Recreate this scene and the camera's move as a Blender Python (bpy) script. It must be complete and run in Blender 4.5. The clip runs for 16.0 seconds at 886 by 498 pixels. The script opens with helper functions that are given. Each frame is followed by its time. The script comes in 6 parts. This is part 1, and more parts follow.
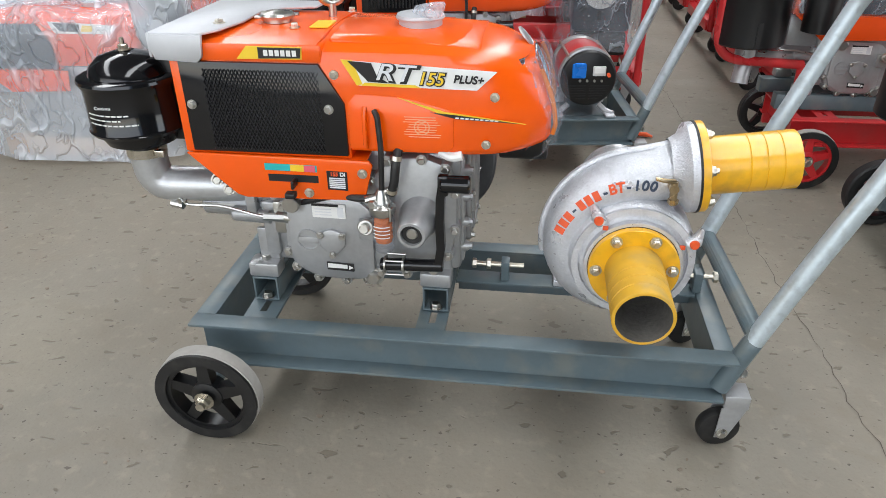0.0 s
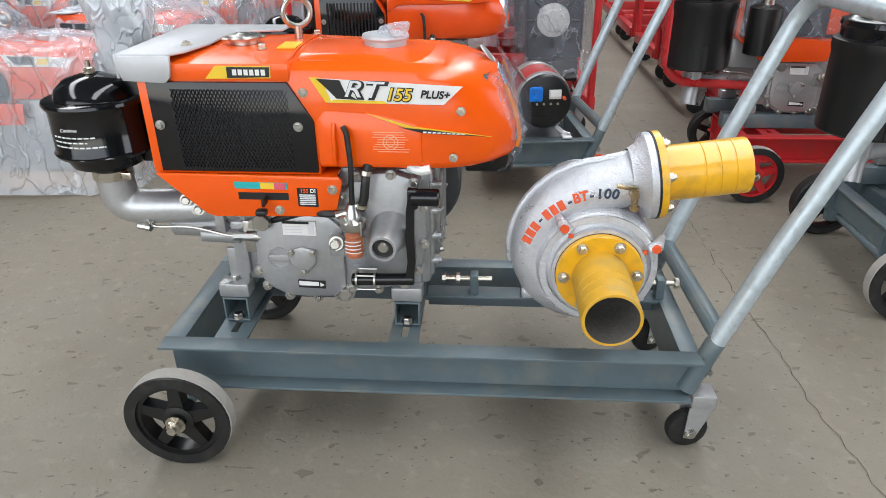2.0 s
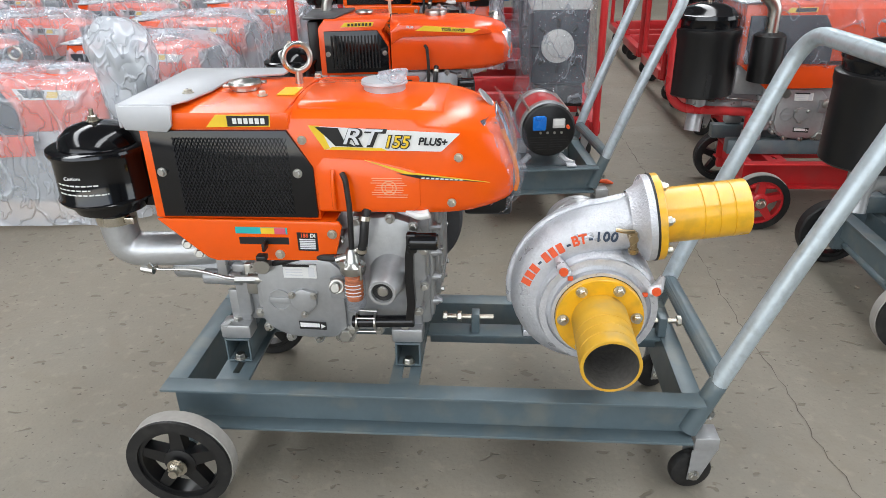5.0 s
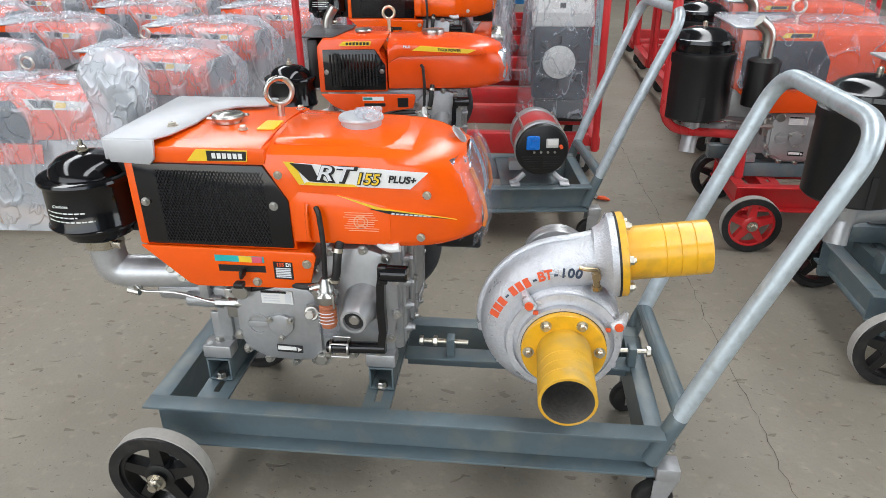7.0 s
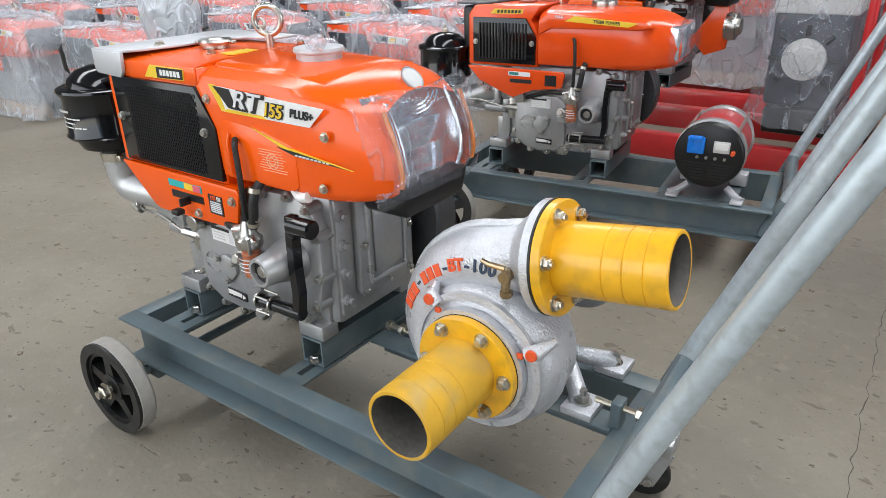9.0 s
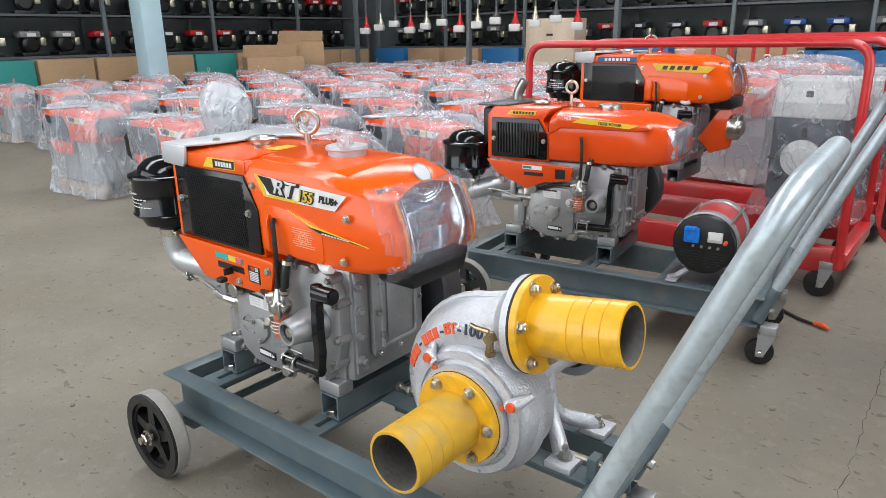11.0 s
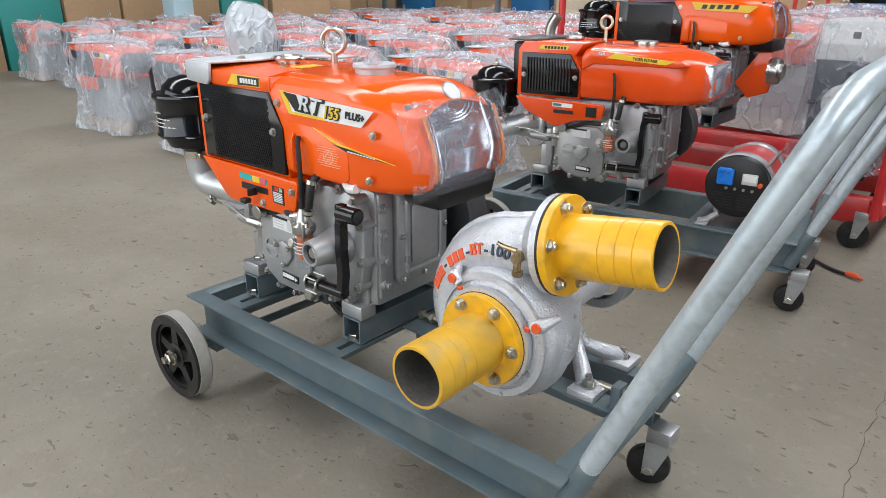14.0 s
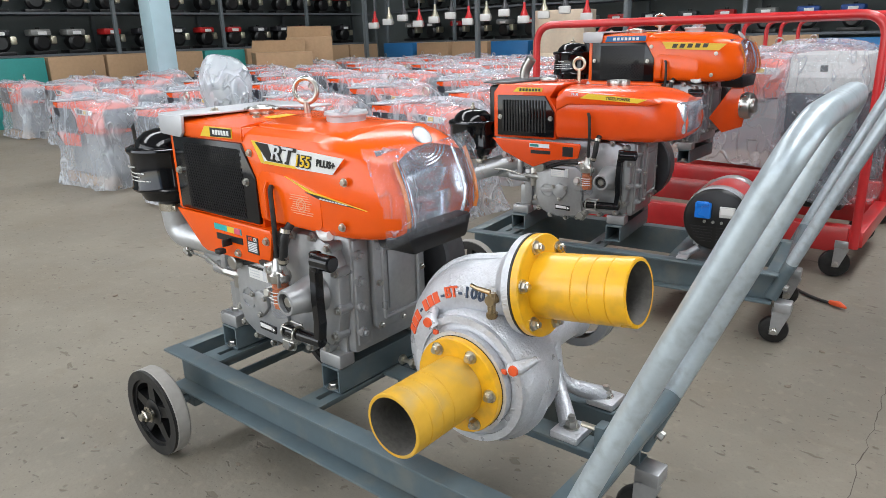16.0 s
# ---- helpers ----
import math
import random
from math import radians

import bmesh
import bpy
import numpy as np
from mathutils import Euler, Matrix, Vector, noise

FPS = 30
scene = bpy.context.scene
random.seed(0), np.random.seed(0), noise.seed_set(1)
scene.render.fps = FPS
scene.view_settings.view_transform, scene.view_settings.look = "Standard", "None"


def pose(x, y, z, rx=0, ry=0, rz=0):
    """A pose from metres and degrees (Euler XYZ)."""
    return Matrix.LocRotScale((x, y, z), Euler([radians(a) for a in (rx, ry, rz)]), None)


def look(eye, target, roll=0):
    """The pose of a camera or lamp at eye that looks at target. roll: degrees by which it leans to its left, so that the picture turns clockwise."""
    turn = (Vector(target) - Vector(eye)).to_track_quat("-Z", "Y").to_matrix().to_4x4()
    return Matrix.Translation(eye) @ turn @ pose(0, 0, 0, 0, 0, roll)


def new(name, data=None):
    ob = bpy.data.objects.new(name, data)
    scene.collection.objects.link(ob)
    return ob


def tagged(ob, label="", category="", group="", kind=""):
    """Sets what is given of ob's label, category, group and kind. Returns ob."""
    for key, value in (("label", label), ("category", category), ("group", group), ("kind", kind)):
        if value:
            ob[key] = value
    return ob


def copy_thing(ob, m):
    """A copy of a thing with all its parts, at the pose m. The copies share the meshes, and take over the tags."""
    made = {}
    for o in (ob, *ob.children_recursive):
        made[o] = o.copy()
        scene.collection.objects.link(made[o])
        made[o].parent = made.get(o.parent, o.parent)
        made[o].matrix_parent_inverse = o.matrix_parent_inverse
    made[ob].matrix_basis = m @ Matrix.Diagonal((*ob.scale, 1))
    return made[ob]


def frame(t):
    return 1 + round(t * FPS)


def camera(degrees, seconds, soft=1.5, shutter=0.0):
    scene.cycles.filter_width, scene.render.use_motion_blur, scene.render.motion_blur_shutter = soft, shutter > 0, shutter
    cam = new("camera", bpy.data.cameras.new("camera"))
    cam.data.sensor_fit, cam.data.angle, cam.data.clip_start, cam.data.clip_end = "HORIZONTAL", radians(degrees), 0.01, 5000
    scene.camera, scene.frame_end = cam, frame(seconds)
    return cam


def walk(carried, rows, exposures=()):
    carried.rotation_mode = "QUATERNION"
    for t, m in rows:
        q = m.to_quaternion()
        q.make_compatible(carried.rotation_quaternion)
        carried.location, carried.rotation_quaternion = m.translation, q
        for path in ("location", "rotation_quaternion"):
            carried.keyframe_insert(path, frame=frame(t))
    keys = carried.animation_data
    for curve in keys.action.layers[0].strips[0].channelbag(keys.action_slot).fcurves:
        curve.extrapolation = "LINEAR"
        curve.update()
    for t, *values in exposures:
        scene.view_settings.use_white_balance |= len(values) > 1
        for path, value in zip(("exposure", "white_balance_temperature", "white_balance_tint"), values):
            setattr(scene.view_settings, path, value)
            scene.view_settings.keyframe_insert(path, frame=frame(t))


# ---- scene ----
cam = camera(65.6, 16.0, soft=0.85)
PATH = [
    (0, (0.058, -1.065, 1.045), (-0.175, 0.657, 0.054), -0.5),
    (0.5, (0.033, -1.092, 0.997), (-0.117, 0.656, 0.038), -0.0),
    (1, (0.027, -1.091, 1.007), (-0.079, 0.672, 0.069), 0.1),
    (1.5, (0.039, -1.095, 1.013), (-0.059, 0.676, 0.09), -0.6),
    (2, (0.041, -1.106, 1.021), (-0.079, 0.673, 0.115), -0.5),
    (2.5, (0.035, -1.114, 1.031), (-0.09, 0.682, 0.16), -0.3),
    (3, (0.025, -1.114, 1.031), (-0.116, 0.683, 0.165), -0.3),
    (3.5, (0.024, -1.113, 1.031), (-0.138, 0.685, 0.172), -0.2),
    (6, (0.095, -1.069, 1.107), (-0.046, 0.704, 0.193), -1.7),
    (6.5, (0.109, -1.072, 1.119), (-0.024, 0.689, 0.181), -1.1),
    (7, (0.154, -1.085, 1.154), (-0.048, 0.7, 0.274), -0.6),
    (7.5, (0.284, -1.036, 1.181), (-0.014, 0.787, 0.415), -0.3),
    (8, (0.522, -0.869, 1.17), (-0.156, 0.838, 0.38), 4.0),
    (8.5, (0.64, -0.7, 1.157), (-0.221, 0.936, 0.394), 2.7),
    (9, (0.734, -0.659, 0.965), (-0.328, 0.82, 0.139), -1.5),
    (9.2, (0.747, -0.654, 0.881), (-0.361, 0.89, 0.258), -0.8),
    (11.3, (0.902, -0.78, 1.02), (-0.3, 0.703, 0.422), -0.6),
    (11.5, (0.899, -0.779, 1.011), (-0.298, 0.698, 0.391), -0.3),
    (12, (0.903, -0.779, 0.983), (-0.279, 0.69, 0.316), -0.2),
    (12.5, (0.902, -0.78, 0.975), (-0.286, 0.673, 0.285), 0.1),
    (13, (0.891, -0.788, 0.952), (-0.303, 0.655, 0.25), 0.6),
    (13.5, (0.887, -0.774, 0.947), (-0.313, 0.659, 0.235), 0.0),
    (14, (0.882, -0.774, 0.943), (-0.332, 0.645, 0.228), 0.1),
    (14.5, (0.875, -0.766, 0.939), (-0.361, 0.633, 0.222), -0.7),
    (15, (0.87, -0.754, 0.933), (-0.371, 0.645, 0.226), -1.1),
    (15.5, (0.882, -0.766, 0.937), (-0.368, 0.662, 0.306), -0.2),
    (16, (0.899, -0.749, 0.941), (-0.32, 0.72, 0.343), -1.7),
]
walk(cam, [(t, look(eye, target, roll)) for t, eye, target, roll in PATH])

# ---- world and light ----
world = bpy.data.worlds.new("sky")
scene.world = world
world.use_nodes = True
wn = world.node_tree
sky = wn.nodes.new("ShaderNodeTexSky")
sky.sky_type = "NISHITA"
sky.sun_disc = False
sky.sun_elevation, sky.sun_rotation = radians(50), radians(200)
wn.links.new(sky.outputs[0], wn.nodes["Background"].inputs[0])
wn.nodes["Background"].inputs[1].default_value = 0.12
scene.view_settings.exposure = 0.4


def area(name, where, aim, sx, sy, watts, colour=(1, 1, 1)):
    d = bpy.data.lights.new(name, "AREA")
    d.shape, d.size, d.size_y, d.energy, d.color = "RECTANGLE", sx, sy, watts, colour
    ob = new(name, d)
    ob.matrix_world = look(where, aim)
    return ob


# area lamps stand in for daylight by the open front, the side gate and the roof's clear strips, all unseen
area("daylight_front", (-3.2, -6.9, 2.6), (-1.6, 0, 0.9), 13, 4.6, 300, (0.975, 0.985, 0.98))
area("daylight_side", (8.9, 1, 2.4), (0, 1.5, 0.8), 9, 4.2, 260, (0.95, 0.98, 1.0))
for sx in (-4.5, 1.5):
    area("daylight_roof", (sx, 2.5, 5.4), (sx, 2.5, 0), 1.3, 15, 390, (0.97, 0.99, 1.0))


# ---- materials ----
def mat(name, col, rough=0.5, metal=0.0, var=0.12, grain=40.0, bump=0.0, bscale=None, coat=0.0, dirt=None, dirt_amt=0.0, dscale=6.0):
    m = bpy.data.materials.new(name)
    m.use_nodes = True
    t, p = m.node_tree, m.node_tree.nodes["Principled BSDF"]
    L = t.links.new
    co = t.nodes.new("ShaderNodeTexCoord")

    def tex(scale, detail=4.0):
        n = t.nodes.new("ShaderNodeTexNoise")
        n.inputs["Scale"].default_value, n.inputs["Detail"].default_value = scale, detail
        L(co.outputs["Object"], n.inputs["Vector"])
        return n

    def ramp(src, a, b, ca, cb):
        r = t.nodes.new("ShaderNodeValToRGB")
        r.color_ramp.elements[0].position, r.color_ramp.elements[1].position = a, b
        r.color_ramp.elements[0].color, r.color_ramp.elements[1].color = ca, cb
        L(src, r.inputs[0])
        return r
    lo = tuple(c * (1 - var) for c in col) + (1,)
    hi = tuple(min(1, c * (1 + var)) for c in col) + (1,)
    fine, coarse = tex(grain), tex(grain * 0.13, 3)
    mx = t.nodes.new("ShaderNodeMath")
    mx.operation = "MULTIPLY_ADD"
    L(fine.outputs[0], mx.inputs[0])
    mx.inputs[1].default_value = 0.5
    half = t.nodes.new("ShaderNodeMath")
    half.operation = "MULTIPLY"
    L(coarse.outputs[0], half.inputs[0])
    half.inputs[1].default_value = 0.5
    L(half.outputs[0], mx.inputs[2])
    base = ramp(mx.outputs[0], 0.3, 0.7, lo, hi)
    out = base.outputs[0]
    if dirt:
        dn = tex(dscale, 6)
        dm = ramp(dn.outputs[0], 0.5, 0.72, (0, 0, 0, 1), (dirt_amt, dirt_amt, dirt_amt, 1))
        mixc = t.nodes.new("ShaderNodeMix")
        mixc.data_type = "RGBA"
        L(dm.outputs[0], mixc.inputs["Factor"])
        L(out, mixc.inputs["A"])
        mixc.inputs["B"].default_value = (*dirt, 1)
        out = mixc.outputs["Result"]
    L(out, p.inputs["Base Color"])
    rr = ramp(coarse.outputs[0], 0.3, 0.7, (max(0.03, rough - 0.07),) * 3 + (1,), (min(1, rough + 0.09),) * 3 + (1,))
    L(rr.outputs[0], p.inputs["Roughness"])
    p.inputs["Metallic"].default_value = metal
    p.inputs["Coat Weight"].default_value = coat
    p.inputs["Coat Roughness"].default_value = 0.08
    if bump:
        bn = tex(bscale or grain, 3)
        b = t.nodes.new("ShaderNodeBump")
        b.inputs["Strength"].default_value, b.inputs["Distance"].default_value = bump, 0.002
        L(bn.outputs[0], b.inputs["Height"])
        L(b.outputs[0], p.inputs["Normal"])
    return m


def film_mat(name, clear, tint=(0.86, 0.89, 0.93), rough=0.08, bscale=14.0, strength=0.9, crease=0.5):
    """Thin crumpled plastic film: mostly clear, a little milky, with glossy folds and creases whitened to paint in
    highlights.
    """
    m = bpy.data.materials.new(name)
    m.use_nodes = True
    t = m.node_tree
    L = t.links.new
    for n in list(t.nodes):
        t.nodes.remove(n)
    o = t.nodes.new("ShaderNodeOutputMaterial")
    tr, p, mixs = t.nodes.new("ShaderNodeBsdfTransparent"), t.nodes.new("ShaderNodeBsdfPrincipled"), t.nodes.new("ShaderNodeMixShader")
    tr.inputs[0].default_value = (0.96, 0.965, 0.975, 1)
    p.inputs["Base Color"].default_value = (*tint, 1)
    p.inputs["Roughness"].default_value = rough
    p.inputs["Specular IOR Level"].default_value = 1.0
    co = t.nodes.new("ShaderNodeTexCoord")

    def tex(scale, detail, stretch, warp=0.0):
        mp, n = t.nodes.new("ShaderNodeMapping"), t.nodes.new("ShaderNodeTexNoise")
        mp.inputs["Scale"].default_value = stretch
        n.inputs["Scale"].default_value, n.inputs["Detail"].default_value, n.inputs["Distortion"].default_value = scale, detail, warp
        L(co.outputs["Object"], mp.inputs["Vector"])
        L(mp.outputs["Vector"], n.inputs["Vector"])
        return n.outputs[0]

    def math_node(op, a, b):
        n = t.nodes.new("ShaderNodeMath")
        n.operation = op
        for k, v in enumerate((a, b)):
            if isinstance(v, (int, float)):
                n.inputs[k].default_value = v
            else:
                L(v, n.inputs[k])
        return n.outputs[0]

    def ridge(src, width):
        """One along the folds, falling to nought beside them."""
        d = math_node("ABSOLUTE", math_node("SUBTRACT", src, 0.5), 0.0)
        k = math_node("SUBTRACT", 1.0, math_node("DIVIDE", d, width))
        return math_node("MAXIMUM", k, 0.0)
    f1 = ridge(tex(bscale * 0.55, 2.0, (1.0, 1.0, 0.45), 0.3), 0.035)
    f2 = ridge(tex(bscale * 1.4, 2.0, (1.0, 1.0, 0.6), 0.2), 0.03)
    milky = tex(bscale * 0.2, 2.0, (1.0, 1.0, 1.0))
    folds = math_node("ADD", f1, math_node("MULTIPLY", f2, 0.6))
    height = math_node("ADD", math_node("MULTIPLY", folds, 0.35), tex(bscale * 0.8, 2.0, (1.0, 1.0, 0.5), 0.2))
    b = t.nodes.new("ShaderNodeBump")
    b.inputs["Strength"].default_value, b.inputs["Distance"].default_value = strength, 0.03
    L(height, b.inputs["Height"])
    L(b.outputs[0], p.inputs["Normal"])
    seen = math_node("SUBTRACT", clear + 0.12, math_node("MULTIPLY", milky, 0.26))
    # fold lines turn more opaque white: highlights painted on top of the bump
    fac = math_node("MAXIMUM", math_node("SUBTRACT", seen, math_node("MULTIPLY", folds, crease * (1.0 - clear) + 0.05)), 0.1)
    L(fac, mixs.inputs[0])
    L(p.outputs[0], mixs.inputs[1])
    L(tr.outputs[0], mixs.inputs[2])
    L(mixs.outputs[0], o.inputs[0])
    return m


ORANGE = mat("orange_enamel", (0.88, 0.105, 0.003), 0.22, var=0.05, grain=25, bump=0.02, bscale=120, coat=0.0)
ORANGE_B = mat("red_orange_enamel", (0.80, 0.080, 0.008), 0.22, var=0.06, grain=25, bump=0.02, bscale=120, coat=0.15)
RED = mat("red_frame_paint", (0.55, 0.022, 0.025), 0.32, var=0.1, grain=30, bump=0.05, coat=0.3, dirt=(0.25, 0.1, 0.09), dirt_amt=0.3)
BLACK = mat("gloss_black_paint", (0.005, 0.005, 0.006), 0.12, var=0.2, grain=60, coat=0.0)
SATIN = mat("satin_black_plastic", (0.0065, 0.0065, 0.007), 0.36, var=0.2, grain=70, bump=0.05)
RUBBER = mat("black_rubber", (0.009, 0.009, 0.0095), 0.5, var=0.25, grain=50, bump=0.12, dirt=(0.05, 0.046, 0.04), dirt_amt=0.35, dscale=40)
TREAD = mat("dusty_tyre_tread", (0.33, 0.315, 0.29), 0.85, var=0.12, grain=60, bump=0.2)
CASTING = mat("grey_cast_aluminium", (0.38, 0.385, 0.39), 0.34, metal=0.5, var=0.1, grain=90, bump=0.12, bscale=300)
STEEL = mat("bright_steel", (0.50, 0.49, 0.46), 0.30, metal=1.0, var=0.1, grain=80, bump=0.05)
ZINC = mat("yellow_zinc_bolt", (0.58, 0.54, 0.46), 0.3, metal=1.0, var=0.2, grain=150)
PIPE = mat("galvanised_tube", (0.46, 0.525, 0.56), 0.38, metal=0.4, var=0.09, grain=120, bump=0.08, dirt=(0.24, 0.25, 0.25), dirt_amt=0.45, dscale=48)
FRAME = mat("blue_grey_paint", (0.100, 0.136, 0.152), 0.38, var=0.10, grain=45, bump=0.08, dirt=(0.20, 0.20, 0.17), dirt_amt=0.5, dscale=16)
SILVER = mat("silver_sheet", (0.52, 0.53, 0.55), 0.42, metal=0.35, var=0.06, grain=40, bump=0.04)
PUMP = mat("silver_painted_casting", (0.60, 0.61, 0.64), 0.33, metal=0.5, var=0.09, grain=190, bump=1.0, bscale=260, dirt=(0.36, 0.36, 0.36), dirt_amt=0.2, dscale=60)
YELLOW = mat("yellow_pipe_paint", (0.80, 0.42, 0.012), 0.33, var=0.1, grain=35, bump=0.1, coat=0.2, dirt=(0.42, 0.24, 0.03), dirt_amt=0.55, dscale=30)
DUSTY = mat("dusty_yellow_paint", (0.62, 0.35, 0.025), 0.5, var=0.15, grain=30, bump=0.12, dirt=(0.40, 0.30, 0.12), dirt_amt=0.7, dscale=16)
RUST = mat("bare_pipe_bore", (0.12, 0.112, 0.10), 0.8, var=0.3, grain=120, bump=0.5)
GOLD = mat("brass", (0.42, 0.32, 0.19), 0.3, metal=1.0, var=0.2, grain=120)
WHITE = mat("white_print", (0.78, 0.78, 0.76), 0.35, var=0.04)
YEL = mat("yellow_print", (0.82, 0.55, 0.03), 0.35, var=0.05)
INK = mat("black_print", (0.012, 0.012, 0.013), 0.35, var=0.1)
SILV = mat("grey_print", (0.70, 0.71, 0.73), 0.3, var=0.05)
REDP = mat("red_stencil", (0.72, 0.09, 0.02), 0.5, var=0.15, grain=120)
NAVY = mat("dark_blue_stencil", (0.03, 0.05, 0.09), 0.5, var=0.2, grain=120)
TEAL = mat("teal_print", (0.02, 0.42, 0.42), 0.35, var=0.1)
PINK = mat("pink_print", (0.70, 0.10, 0.16), 0.35, var=0.05)
BLUE = mat("blue_plastic", (0.01, 0.20, 0.75), 0.3, var=0.05)
FILTER = mat("orange_paper_element", (0.55, 0.15, 0.04), 0.7, var=0.2, grain=200)
PALE = mat("pale_grey_plastic", (0.62, 0.62, 0.60), 0.4, var=0.05)
CARD = mat("cardboard", (0.36, 0.23, 0.13), 0.8, var=0.12, grain=25)
CARDW = mat("pale_carton", (0.66, 0.55, 0.42), 0.8, var=0.08, grain=25)
WOOD = mat("pallet_wood", (0.36, 0.24, 0.14), 0.8, var=0.2, grain=30, bump=0.2)
GREEN = mat("green_crate", (0.02, 0.22, 0.20), 0.6, var=0.1)
BLUEC = mat("blue_crate", (0.015, 0.13, 0.32), 0.55, var=0.1)
PILLAR = mat("pale_blue_paint", (0.42, 0.58, 0.64), 0.6, var=0.05, grain=8, bump=0.05)
WALLM = mat("grey_green_wall", (0.13, 0.15, 0.15), 0.8, var=0.08, grain=5)
ROOFM = mat("zinc_roof_sheet", (0.25, 0.26, 0.27), 0.6, var=0.08, grain=5)
RACK = mat("dark_rack_steel", (0.10, 0.11, 0.12), 0.6, var=0.15, grain=20)
CHROME = mat("lamp_reflector", (0.84, 0.87, 0.93), 0.2, metal=0.9, var=0.05)
AMBER = mat("amber_lens", (0.6, 0.16, 0.02), 0.2, var=0.1, coat=0.5)
FILM = film_mat("packing_film", 0.73, tint=(0.84, 0.90, 0.98), rough=0.09, bscale=11, strength=1.0, crease=0.7)
FILM_BAG = film_mat("milky_bag", 0.50, tint=(0.80, 0.84, 0.90), rough=0.12, bscale=16, strength=0.8, crease=0.5)
FILM_CLEAR = film_mat("clear_film", 0.86, tint=(0.72, 0.76, 0.83), rough=0.06, bscale=18, strength=1.0, crease=1.2)
LENS = film_mat("clear_lens", 0.93, tint=(0.4, 0.42, 0.5), rough=0.06, bscale=3, strength=0.1, crease=0.0)


def concrete():
    """Beige power-floated concrete: soft stains, pale worn patches, scattered pits and dark crumbs, with real relief."""
    m = mat("concrete_floor", (0.203, 0.182, 0.145), 0.58, var=0.07, grain=14, dirt=(0.195, 0.163, 0.118), dirt_amt=0.55, dscale=1.1)
    t = m.node_tree
    p, L = t.nodes["Principled BSDF"], t.links.new
    co = t.nodes.new("ShaderNodeTexCoord")
    old = p.inputs["Base Color"].links[0].from_socket

    def mask(scale, lo, hi, amt, detail=3.0, stretch=1.0, warp=0.0):
        n = t.nodes.new("ShaderNodeTexNoise")
        n.inputs["Scale"].default_value, n.inputs["Detail"].default_value, n.inputs["Distortion"].default_value = scale, detail, warp
        mp = t.nodes.new("ShaderNodeMapping")
        mp.inputs["Scale"].default_value = (1.0, stretch, 1.0)
        mp.inputs["Location"].default_value = (scale * 0.37, scale * 0.11, 0.0)
        L(co.outputs["Object"], mp.inputs["Vector"])
        L(mp.outputs["Vector"], n.inputs["Vector"])
        r = t.nodes.new("ShaderNodeValToRGB")
        r.color_ramp.elements[0].position, r.color_ramp.elements[1].position = lo, hi
        r.color_ramp.elements[0].color, r.color_ramp.elements[1].color = (0, 0, 0, 1), (amt, amt, amt, 1)
        L(n.outputs[0], r.inputs[0])
        return r.outputs[0]

    pits = mask(19, 0.665, 0.70, 0.8, 2.0, 1.7, 0.4)
    crumbs = mask(58, 0.685, 0.715, 0.85, 2.0, 1.4)
    for fac, colr in ((mask(1.7, 0.50, 0.74, 0.35, 6.0), (0.335, 0.30, 0.235)), (mask(5.5, 0.54, 0.70, 0.40, 6.0, 1.3, 0.8), (0.185, 0.155, 0.112)), (mask(28, 0.56, 0.72, 0.35, 5.0), (0.30, 0.268, 0.208)), (mask(140, 0.56, 0.70, 0.30, 4.0), (0.155, 0.132, 0.098)), (pits, (0.125, 0.103, 0.075)), (crumbs, (0.075, 0.06, 0.045))):
        x = t.nodes.new("ShaderNodeMix")
        x.data_type = "RGBA"
        L(fac, x.inputs["Factor"])
        L(old, x.inputs["A"])
        x.inputs["B"].default_value = (*colr, 1)
        old = x.outputs["Result"]
    L(old, p.inputs["Base Color"])
    b1, b2 = t.nodes.new("ShaderNodeBump"), t.nodes.new("ShaderNodeBump")
    b1.inputs["Strength"].default_value, b1.inputs["Distance"].default_value, b1.invert = 0.6, 0.003, True
    b2.inputs["Strength"].default_value, b2.inputs["Distance"].default_value = 0.35, 0.0015
    L(pits, b1.inputs["Height"])
    L(mask(75, 0.3, 0.7, 1.0, 6.0), b2.inputs["Height"])
    L(b1.outputs[0], b2.inputs["Normal"])
    L(b2.outputs[0], p.inputs["Normal"])
    return m


CONCRETE = concrete()


# ---- building blocks ----
BASE = {}


def thing(name, base, label, category, group="", kind=""):
    ob = new(name)
    ob.location = base
    BASE[ob] = Vector(base)
    return tagged(ob, label, category, group, kind)


SINGLES = {"cover_bolt", "bolt_boss", "guard_bolt", "flange_bolt", "foot_bolt", "mount_bolt", "bonnet_bolt", "bracket_bolt", "handle_bolt", "handle_socket", "plug", "pipe_union", "elbow_bolt", "hose_clip", "top_bolt", "rib", "raised_pad", "side_reflector", "reflector_bowl", "fuel_hose", "spoke", "base_bar", "end_bell"}


